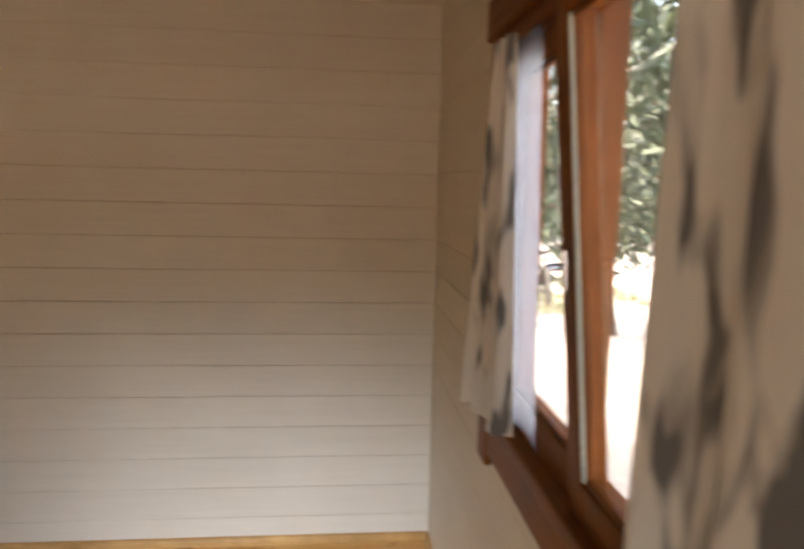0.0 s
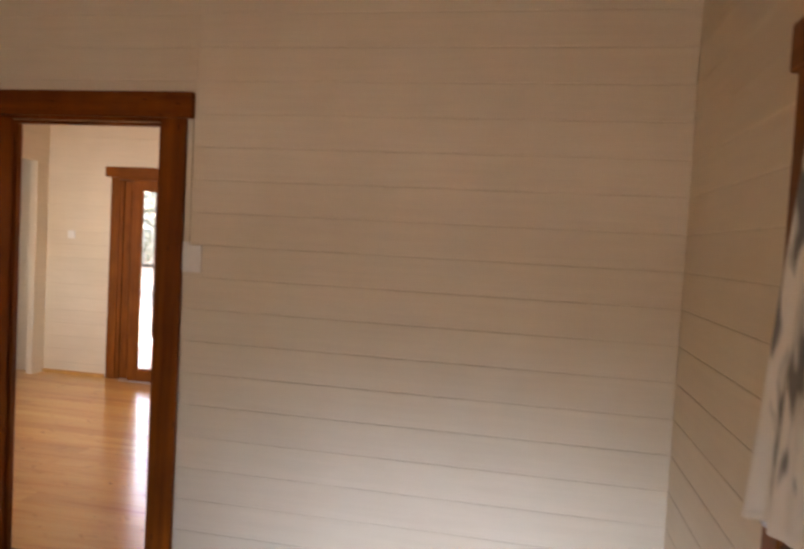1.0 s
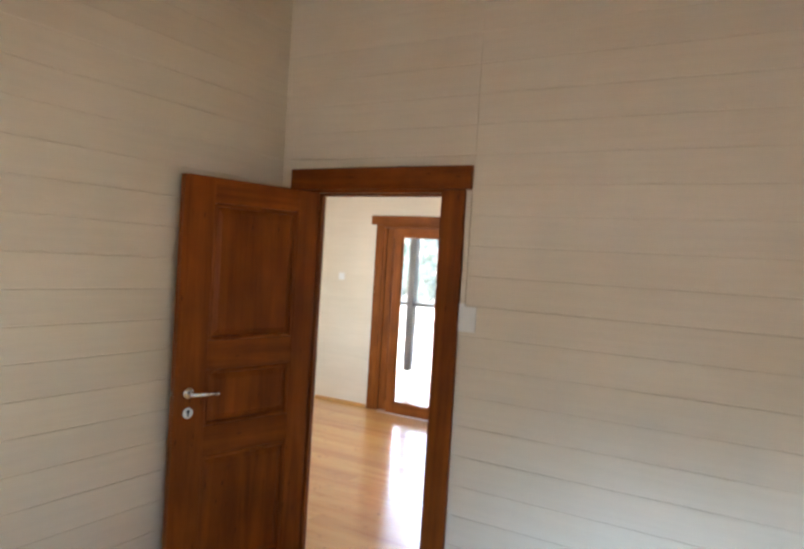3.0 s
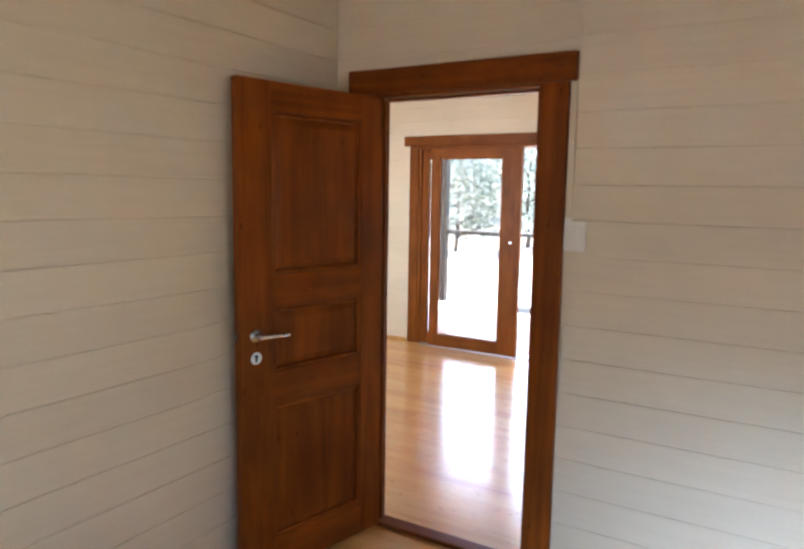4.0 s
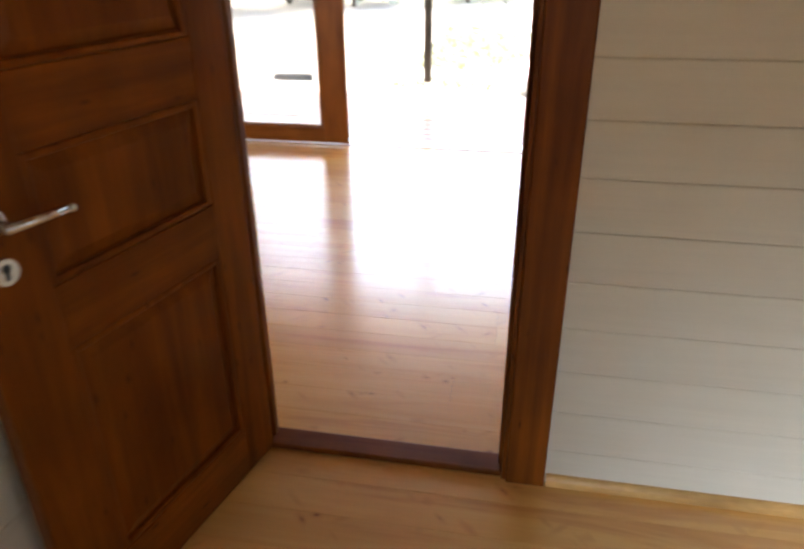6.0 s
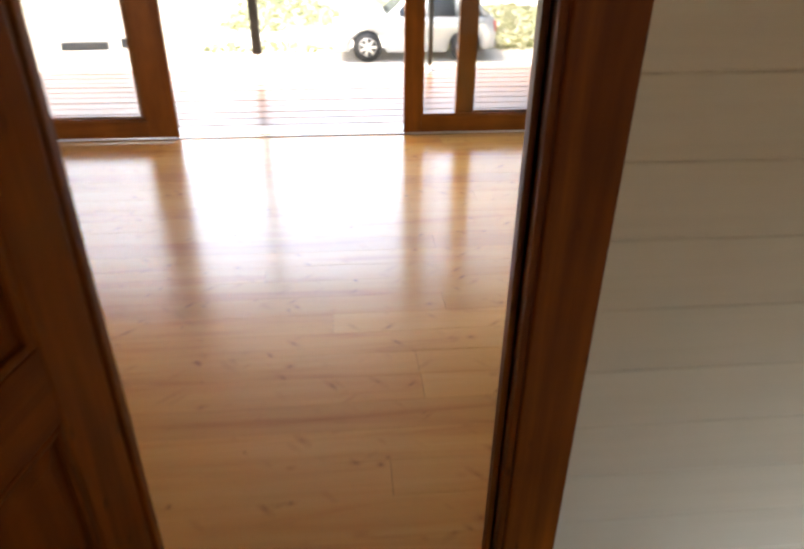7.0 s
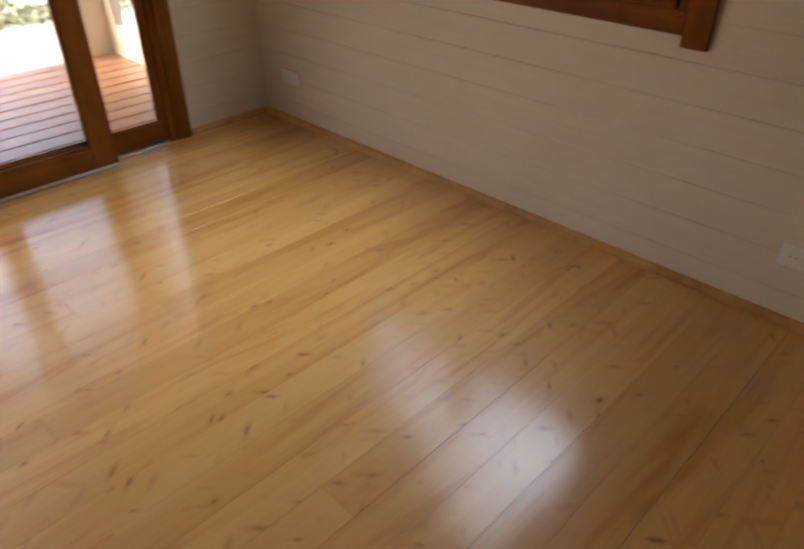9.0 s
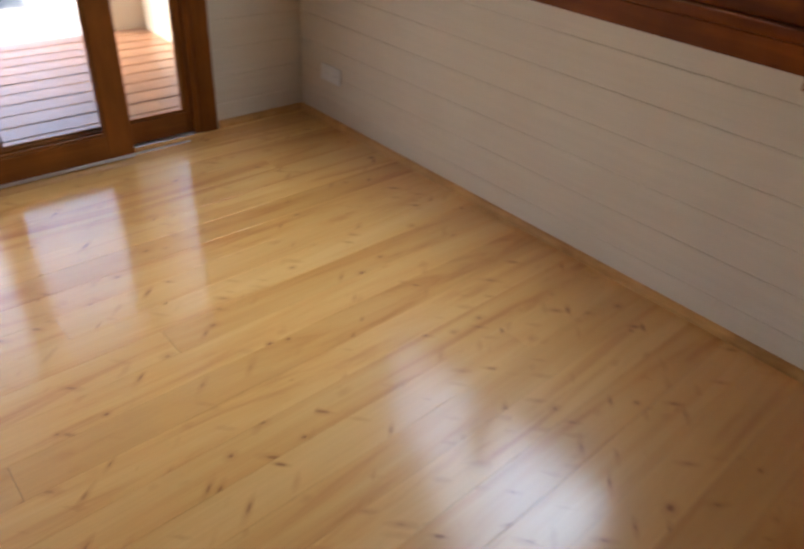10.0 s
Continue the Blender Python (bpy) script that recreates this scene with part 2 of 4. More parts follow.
lt.links.new(ramp(lt, weave, [(0.35, (0.60, 0.60, 0.60)), (0.65, (0.76, 0.76, 0.76))]), both.inputs[0])
lt.links.new(glow.outputs[0], both.inputs[1])
lt.links.new(clear.outputs[0], both.inputs[2])
lt.links.new(both.outputs[0], lt.nodes["Material Output"].inputs[0])
GROUND = speckled("gravel_ground", [(0.3, (0.42, 0.38, 0.33)), (0.55, (0.52, 0.48, 0.42)), (0.76, (0.32, 0.31, 0.19))], 0.35, 0.9, 0.6, 0, 0, 30)
BARK = speckled("bark", [(0.3, (0.05, 0.035, 0.025)), (0.7, (0.14, 0.11, 0.085))], 6, 0.9, 0.7)
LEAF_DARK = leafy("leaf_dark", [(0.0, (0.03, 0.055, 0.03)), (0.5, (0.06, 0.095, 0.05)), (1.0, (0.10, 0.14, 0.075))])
# Far leaves: haze and glare are put into this pale grey-green.
LEAF_HAZED = leafy("leaf_hazed", [(0.0, (0.11, 0.14, 0.095)), (0.5, (0.27, 0.30, 0.235)), (1.0, (0.52, 0.54, 0.47))])
GRASS = leafy("grass_blades", [(0.0, (0.22, 0.24, 0.12)), (1.0, (0.40, 0.39, 0.22))])
CAR_PAINT = speckled("silver_paint", [(0.3, (0.55, 0.56, 0.57)), (0.7, (0.62, 0.63, 0.64))], 3, 0.25, 0.0, 0, 0.4)
CAR_GLASS = speckled("tinted_glass", [(0.3, (0.02, 0.022, 0.025)), (0.7, (0.03, 0.033, 0.036))], 3, 0.05, 0.0)
ALLOY = speckled("alloy_rim", [(0.3, (0.5, 0.5, 0.51)), (0.7, (0.6, 0.6, 0.6))], 10, 0.3, 0.0, 0, 0.9)
LAMP_RED = speckled("red_lens", [(0.3, (0.35, 0.02, 0.02)), (0.7, (0.45, 0.03, 0.03))], 10, 0.2, 0.0)
LAMP_CLEAR = speckled("clear_lens", [(0.3, (0.6, 0.6, 0.6)), (0.7, (0.75, 0.75, 0.75))], 10, 0.1, 0.0)
ALU = speckled("bare_aluminium", [(0.3, (0.62, 0.62, 0.62)), (0.7, (0.72, 0.72, 0.72))], 20, 0.35, 0.0, 0, 0.9)


# ---- mesh helpers ----
def box(bm, a, b, bevel=0.0):
    """A box from corner a to corner b, its edges rounded off."""
    m = Matrix.Translation([(p + q) / 2 for p, q in zip(a, b)]) @ Matrix.Diagonal([abs(q - p) for p, q in zip(a, b)] + [1])
    vs = bmesh.ops.create_cube(bm, size=1, matrix=m)["verts"]
    if bevel:
        es = {e for v in vs for e in v.link_edges}
        bmesh.ops.bevel(bm, geom=list(es), offset=bevel, segments=2, affect="EDGES", profile=0.5)
    return bm


def boxed(a, b, bevel=0.0):
    return box(bmesh.new(), a, b, bevel)


def cyl(bm, p, q, r0, r1=None, seg=16):
    p, q = Vector(p), Vector(q)
    r1 = r0 if r1 is None else r1
    m = Matrix.Translation((p + q) / 2) @ (q - p).to_track_quat("Z", "Y").to_matrix().to_4x4()
    bmesh.ops.create_cone(bm, cap_ends=True, segments=seg, radius1=r0, radius2=r1, depth=(q - p).length, matrix=m)
    return bm


def mesh_of(name, bm, mat, smooth=False):
    me = bpy.data.meshes.new(name)
    bm.to_mesh(me)
    bm.free()
    me.materials.append(mat)
    if smooth:
        for f in me.polygons:
            f.use_smooth = True
    return me


def part(name, bm, mat, parent, label="", smooth=False):
    ob = new(name, mesh_of(name, bm, mat, smooth))
    ob.parent = parent
    if label:
        tagged(ob, label)
    return ob


def empty(name, m, label, category, group="", kind=""):
    ob = new(name)
    ob.matrix_world = m
    return tagged(ob, label, category, group, kind)


def piece(name, me, parent, loc, scale=(1, 1, 1), turn=0.0):
    ob = new(name, me)
    ob.parent = parent
    ob.location, ob.scale = loc, scale
    if turn:
        ob.rotation_euler = (0, 0, turn)
    return ob


# ---- the plan ----
XR = 2.81          # inner face of the outer wall with the windows
XB = -0.215        # side wall of the bedroom
XL = -2.56         # far end of the living room
YF = 3.44          # inner face of the wall with the sliding doors
YB = -4.2          # back of the bedroom
TW = 0.07          # partition
TX = 0.10          # outer walls
HT = 3.35          # ceiling
COURSE = 0.1335    # board height
COURSE0 = -0.013   # lowest joint
BT = 0.016         # board thickness

DOOR = (0.0, 0.735, -0.1, 1.955)
SLIDER = (-1.74, 2.20, -0.1, 2.01)
BED_W, LIV_W, WIN_Z0, WIN_Z1 = 1.10, 1.66, 0.935, 1.91
BED_WIN_Y, LIV_WIN_Y = -1.64, 1.88
# unseen opening, added for the lamp that fills the bedroom
ADDED_BACK_WIN = (0.6, 2.0, 0.92, 1.78)
# unseen opening cut into the partition for the added fill lamp
ADDED_REAR_WIN = (-2.25, -0.85, 0.95, 1.95)
HALL = (2.2, 3.28, -0.1, 2.13)


def board_mesh():
    """One metre of tongued board: flat face, eased into a shallow groove above and below."""
    bm = bmesh.new()
    h, c, d = COURSE - 0.0003, 0.0042, 0.0026
    prof = [(0, 0.0002), (BT - d, 0.0002), (BT - d * 0.4, 0.0002 + c * 0.45), (BT, 0.0002 + c), (BT, h - c), (BT - d * 0.4, h - c * 0.45), (BT - d, h), (0, h)]
    ends = [[bm.verts.new((x, -y, z)) for y, z in prof] for x in (0, 1)]
    n = len(prof)
    for i in range(n):
        j = (i + 1) % n
        bm.faces.new((ends[0][i], ends[0][j], ends[1][j], ends[1][i]))
    bm.faces.new(ends[0][::-1])
    bm.faces.new(ends[1])
    bmesh.ops.recalc_face_normals(bm, faces=bm.faces)
    return mesh_of("board", bm, WHITE)


BOARD = board_mesh()


def spans(u0, u1, z0, z1, openings):
    """The rectangles that are left of a strip of wall between openings."""
    cuts = sorted({z0, z1} | {z for o in openings for z in o[2:] if z0 < z < z1})
    for a, b in zip(cuts, cuts[1:]):
        edges = [u0]
        for o in sorted(openings):
            if o[2] < (a + b) / 2 < o[3] and o[1] > u0 and o[0] < u1:
                edges += [max(o[0], u0), min(o[1], u1)]
        edges.append(u1)
        for p, q in zip(edges[::2], edges[1::2]):
            if q - p > 0.004:
                yield p, q, a, b


def course_pieces(u0, u1, z0, z1, openings):
    """The boards of one course: whole ones beside the openings, trimmed ones above and below."""
    cuts = sorted({u0, u1} | {u for o in openings for u in o[:2] if u0 < u < u1 and o[2] < z1 and o[3] > z0})
    for p, q in zip(cuts, cuts[1:]):
        a, b = z0, z1
        for o in openings:
            if o[0] < (p + q) / 2 < o[1] and o[2] < z1 and o[3] > z0:
                if o[2] <= z0:
                    a = max(a, o[3])
                else:
                    b = min(b, o[2])
        if b - a > 0.004 and q - p > 0.004:
            yield p, q, a, b


def wall(name, label, axis, face, out, thick, u0, u1, openings, boards=1, joints=()):
    """A wall across axis ('x' or 'y'), its boarded face at `face`, its core beyond it in the direction `out`.
    boards=2 clads the other face too. joints: where the boards butt, and from which height up."""
    bm = bmesh.new()
    c0 = face + out * BT
    c1 = face + out * (thick - (BT if boards == 2 else 0))
    for p, q, a, b in spans(u0, u1, -0.05, HT, openings):
        if axis == "y":
            box(bm, (p, min(c0, c1), a), (q, max(c0, c1), b))
        else:
            box(bm, (min(c0, c1), p, a), (max(c0, c1), q, b))
    core = new(name, mesh_of(name, bm, WHITE))
    tagged(core, label, "wall", kind="structure")
    sides = [(c0, -out)] + ([(c1, out)] if boards == 2 else [])
    for at, towards in sides:
        k = 0
        while COURSE0 + k * COURSE < HT:
            z = COURSE0 + k * COURSE
            stops = [u0, *sorted(u for u, low in joints if z > low), u1]
            for s, e in zip(stops, stops[1:]):
                for p, q, a, b in course_pieces(s + 0.0008, e - 0.0008, z, z + COURSE, openings):
                    part_h = (b - a) / COURSE
                    if axis == "y":
                        turn = 0 if towards < 0 else math.pi
                        loc = (p if towards < 0 else q, at, a)
                    else:
                        turn = -math.pi / 2 if towards < 0 else math.pi / 2
                        loc = (at, q if towards < 0 else p, a)
                    piece("board", BOARD, core, loc, (q - p, 1, part_h), turn)
            k += 1
    return core


def floor_mesh(width):
    bm = bmesh.new()
    box(bm, (0, 0.0002, -0.022), (1, width - 0.0002, 0))
    top = [e for e in bm.edges if all(v.co.z > -0.001 for v in e.verts) and abs(e.verts[0].co.y - e.verts[1].co.y) < 1e-4]
    bmesh.ops.bevel(bm, geom=top, offset=0.00035, segments=1, affect="EDGES")
    return mesh_of("floorboard", bm, PINE)


PLANK_W = 0.128
PLANK = floor_mesh(PLANK_W)


def floor_planks(parent, x0, x1, y0, y1, rng):
    y = y0
    while y < y1 - 0.01:
        w = min(PLANK_W, y1 - y)
        x = x0
        first = rng.uniform(0.8, 2.6)
        while x < x1 - 0.01:
            e = min(x1, x + (first if x == x0 else rng.uniform(2.0, 3.4)))
            if x1 - e < 0.4:
                e = x1
            shy = rng.choice((0, 0, 0, 0, 0, 0.0005))
            piece("floorboard", PLANK, parent, (x + 0.0004, y, rng.uniform(-0.0001, 0.0)), (e - x - 0.0008, (w - shy) / PLANK_W, 1))
            x = e
        y += w


# ---- the two rooms ----
floor = new("floor", mesh_of("floor", boxed((-4.3, YB - 0.1, -0.16), (XR + 0.1, YF + 0.02, -0.0225)), PINE_TRIM))
tagged(floor, "varnished knotty pine plank floor with a soft gloss", "floor", kind="structure")

wall("wall_door", "off-white boarded inner wall with a doorway", "y", 0.0, 1, TW, XL, XR, [DOOR, ADDED_REAR_WIN], 2, ((-0.33, -1), (XB, -1), (0.888, 1.98)))
wall("wall_windows", "off-white boarded outer wall with two windows", "x", XR, 1, TX, YB, YF + 0.01,
     [(BED_WIN_Y - BED_W / 2, BED_WIN_Y + BED_W / 2, WIN_Z0, WIN_Z1), (LIV_WIN_Y - LIV_W / 2, LIV_WIN_Y + LIV_W / 2, WIN_Z0, WIN_Z1)], 1, ((0.05, -1),))
wall("wall_sliding_doors", "off-white boarded wall around the sliding doors", "y", YF, 1, TX, XL - 0.1, XR + TX, [SLIDER], 1)
wall("wall_bedroom_side", "off-white boarded bedroom side wall behind the door", "x", XB, -1, TW, YB, 0.0, [], 1)
wall("wall_bedroom_back", "off-white boarded bedroom back wall with an added light opening", "y", YB, -1, TX, XB - TW, XR + TX, [ADDED_BACK_WIN], 1)
wall("wall_living_end", "off-white boarded end wall with a passage", "x", XL, -1, TW, TW, YF, [HALL], 1)
hall = bmesh.new()
box(hall, (-4.3, 1.6, -0.02), (-4.2, 3.6, HT))
box(hall, (-4.2, 1.5, -0.02), (XL - TW, 1.6, HT))
box(hall, (-4.2, 3.5, -0.02), (XL - TW, 3.6, HT))
tagged(new("wall_passage", mesh_of("wall_passage", hall, WHITE)), "plain off-white walls of the passage", "wall", kind="structure")
ceil = bmesh.new()
box(ceil, (-4.3, YB - 0.2, HT), (XR + TX, YF + TX, HT + 0.08))
for i in range(60):
    y = YB + i * 0.128
    if y < YF:
        box(ceil, (XL, y + 0.002, HT - 0.012), (XR, y + 0.126, HT - 0.0005))
tagged(new("ceiling", mesh_of("ceiling", ceil, PINE_CEIL)), "warm pine boarded ceiling", "ceiling", kind="structure")


def quarter_round(name, a, b, inward):
    """A slim pine moulding at the foot of a wall, from a to b."""
    bm = bmesh.new()
    a, b, inward = Vector(a), Vector(b), Vector(inward)
    prof = [(0, 0), (0.018, 0)] + [(0.018 * math.cos(t), 0.012 + 0.022 * math.sin(t)) for t in (0, 0.4, 0.8, 1.2, math.pi / 2)]
    ends = [[bm.verts.new(p + inward * u + Vector((0, 0, v))) for u, v in prof] for p in (a, b)]
    n = len(prof)
    for i in range(n):
        j = (i + 1) % n
        bm.faces.new((ends[0][i], ends[0][j], ends[1][j], ends[1][i]))
    bm.faces.new(ends[0][::-1])
    bm.faces.new(ends[1])
    bmesh.ops.recalc_face_normals(bm, faces=bm.faces)
    return tagged(new(name, mesh_of(name, bm, PINE_TRIM)), "slim pine moulding along the foot of the wall", "baseboard", kind="structure")


quarter_round("baseboard", (XR, TW, 0), (XR, YF, 0), (-1, 0, 0))
quarter_round("baseboard", (2.30, YF, 0), (XR - 0.018, YF, 0), (0, -1, 0))
quarter_round("baseboard", (XL, YF, 0), (-1.86, YF, 0), (0, -1, 0))
quarter_round("baseboard", (0.862, 0, 0), (XR, 0, 0), (0, -1, 0))
quarter_round("baseboard", (XR, YB, 0), (XR, -0.018, 0), (-1, 0, 0))
quarter_round("baseboard", (XB, YB, 0), (XB, -0.03, 0), (1, 0, 0))
quarter_round("baseboard", (0.862, TW, 0), (XR - 0.018, TW, 0), (0, 1, 0))


# ---- inner door ----
def inner_door():
    d = empty("door_1", pose(0, 0, 0), "open stained wooden panel door in a wooden frame", "door", kind="structure")
    x0, x1, _, top = DOOR
    part("jamb", boxed((x0 - 0.03, -0.026, 0), (x0 + 0.016, TW + 0.003, top), 0.003), STAIN_V, d)
    part("jamb", boxed((x1, -0.012, 0), (x1 + 0.03, TW + 0.003, top), 0.003), STAIN_V, d)
    part("head", boxed((x0 - 0.03, -0.012, top), (x1 + 0.03, TW + 0.003, top + 0.03), 0.003), STAIN_H, d)
    part("stop", boxed((x1 - 0.012, 0.030, 0.02), (x1, 0.060, top - 0.013), 0.003), STAIN_V, d)
    part("stop", boxed((x0 + 0.016, 0.030, 0.02), (x0 + 0.030, 0.060, top - 0.013), 0.003), STAIN_V, d)
    part("stop", boxed((x0 + 0.016, 0.030, top - 0.013), (x1, 0.060, top), 0.003), STAIN_H, d)
    part("threshold", boxed((x0 + 0.016, -0.004, 0.0005), (x1, TW + 0.006, 0.020), 0.005), STAIN_H, d, "low stained wooden threshold")
    for y0, y1, off in ((-0.024, 0.0, 0.012), (TW, TW + 0.016, 0.027)):
        part("architrave", boxed((x0 - 0.105, y0, 0), (x0 - off, y1, top + 0.012), 0.005), STAIN_V, d)
        part("architrave", boxed((x1 + off, y0, 0), (x1 + 0.122, y1, top + 0.012), 0.005), STAIN_V, d)
        a, b = (y0 - 0.008, y1) if y0 < 0 else (y0, y1 + 0.008)
        part("architrave_head", boxed((x0 - 0.132, a, top + 0.0125), (x1 + 0.15, b, top + 0.118), 0.006), STAIN_H, d)
    return d


door = inner_door()
LEAF_M = pose(0.026, -0.028, 0.008, 0, 0, math.degrees(math.atan2(-0.688, -0.158)))


def leaf_parts(d):
    """The leaf lies along +x from its hinge; its visible face is +y, as swung."""
    w, h, t = 0.70, 1.948, 0.040
    zs = [(0.155, 0.70), (0.838, 1.088), (1.222, 1.835)]
    u0, u1 = 0.092, 0.552
    bm = bmesh.new()
    box(bm, (-0.030, -t, 0), (u0, 0, h), 0.003)
    box(bm, (u1, -t, 0), (w, 0, h), 0.003)
    leaf = part("leaf", bm, STAIN_V, d, "stained panelled door leaf, swung open", False)
    leaf.matrix_local = LEAF_M
    last = 0.0
    for a, b in zs + [(h, h)]:
        part("rail", boxed((u0 - 0.001, -t + 0.0006, last), (u1 + 0.001, -0.0006, a), 0.003), STAIN_H, leaf)
        last = b
    for a, b in zs:
        pm = bmesh.new()
        box(pm, (u0 - 0.004, -t + 0.012, a - 0.004), (u1 + 0.004, -0.014, b + 0.004))
        # raised field
        f = 0.045
        quad_lo = [(u0 + 0.018, a + 0.018), (u1 - 0.018, a + 0.018), (u1 - 0.018, b - 0.018), (u0 + 0.018, b - 0.018)]
        quad_hi = [(u0 + f, a + f), (u1 - f, a + f), (u1 - f, b - f), (u0 + f, b - f)]
        lo = [pm.verts.new((x, -0.0145, z)) for x, z in quad_lo]
        hi = [pm.verts.new((x, -0.005, z)) for x, z in quad_hi]
        for i in range(4):
            j = (i + 1) % 4
            pm.faces.new((lo[i], lo[j], hi[j], hi[i]))
        pm.faces.new(hi)
        bmesh.ops.recalc_face_normals(pm, faces=pm.faces)
        part("panel", pm, STAIN_V, leaf)
        mm = bmesh.new()
        r = 0.016
        for p, q in (((u0, -0.016, a), (u0 + r, -0.001, b)), ((u1 - r, -0.016, a), (u1, -0.001, b)),
                     ((u0 + r, -0.016, a), (u1 - r, -0.001, a + r)), ((u0 + r, -0.016, b - r), (u1 - r, -0.001, b))):
            box(mm, p, q, 0.005)
        part("moulding", mm, STAIN_V, leaf)
    hm = bmesh.new()
    cyl(hm, (0.635, 0, 0.995), (0.635, 0.008, 0.995), 0.026, 0.024, 24)
    cyl(hm, (0.635, 0.008, 0.995), (0.635, 0.05, 0.995), 0.009)
    cyl(hm, (0.640, 0.05, 0.995), (0.52, 0.054, 0.991), 0.0095, 0.0085)
    bmesh.ops.create_uvsphere(hm, u_segments=12, v_segments=8, radius=0.0105, matrix=Matrix.Translation((0.638, 0.05, 0.995)))
    bmesh.ops.create_uvsphere(hm, u_segments=12, v_segments=8, radius=0.0095, matrix=Matrix.Translation((0.52, 0.054, 0.991)))
    part("handle", hm, CHROME, leaf, "satin steel lever handle on a round rose", True)
    km = bmesh.new()
    cyl(km, (0.635, 0, 0.908), (0.635, 0.008, 0.908), 0.026, 0.024, 24)
    part("keyhole_plate", km, CHROME, leaf, "round satin steel key escutcheon")
    slot = cyl(bmesh.new(), (0.635, 0.0075, 0.914), (0.635, 0.0088, 0.914), 0.0085)
    box(slot, (0.6305, 0.0075, 0.893), (0.6395, 0.0088, 0.912), 0.0005)
    part("keyhole", slot, BLACK, leaf, "dark keyhole")
    bolt = bmesh.new()
    box(bolt, (w - 0.002, -0.026, 0.985), (w + 0.012, -0.013, 1.005), 0.002)
    part("latch_bolt", bolt, CHROME, leaf, "small steel latch bolt")


leaf_parts(door)


# ---- sliding doors ----
def sash(name, parent, x0, x1, z0, z1, yc, t, stile_l, stile_r, rail_b, rail_t, mv, mh, label=""):
    """A glazed frame: two stiles, two rails and a pane, between x0 and x1."""
    fm = boxed((x0, yc - t / 2, z0), (x0 + stile_l, yc + t / 2, z1), 0.004)
    s = part(name, fm, mv, parent, label)
    part("stile", boxed((x1 - stile_r, yc - t / 2, z0), (x1, yc + t / 2, z1), 0.004), mv, s)
    part("rail", boxed((x0 + stile_l - 0.001, yc - t / 2 + 0.001, z0), (x1 - stile_r + 0.001, yc + t / 2 - 0.001, z0 + rail_b), 0.004), mh, s)
    part("rail", boxed((x0 + stile_l - 0.001, yc - t / 2 + 0.001, z1 - rail_t), (x1 - stile_r + 0.001, yc + t / 2 - 0.001, z1), 0.004), mh, s)
    bead = bmesh.new()
    xa, xb, za, zb = x0 + stile_l, x1 - stile_r, z0 + rail_b, z1 - rail_t
    for p, q in (((xa, 0, za), (xa + 0.012, 0, zb)), ((xb - 0.012, 0, za), (xb, 0, zb)), ((xa + 0.012, 0, za), (xb - 0.012, 0, za + 0.012)), ((xa + 0.012, 0, zb - 0.012), (xb - 0.012, 0, zb))):
        box(bead, (p[0], yc - t / 2 + 0.006, p[2]), (q[0], yc - 0.006, q[2]), 0.003)
    part("glazing_bead", bead, mv, s)
    pane = part("pane", boxed((xa - 0.004, yc - 0.004, za - 0.004), (xb + 0.004, yc + 0.004, zb + 0.004)), GLASS, s, "clear glass pane")
    pane.visible_shadow = False
    return s


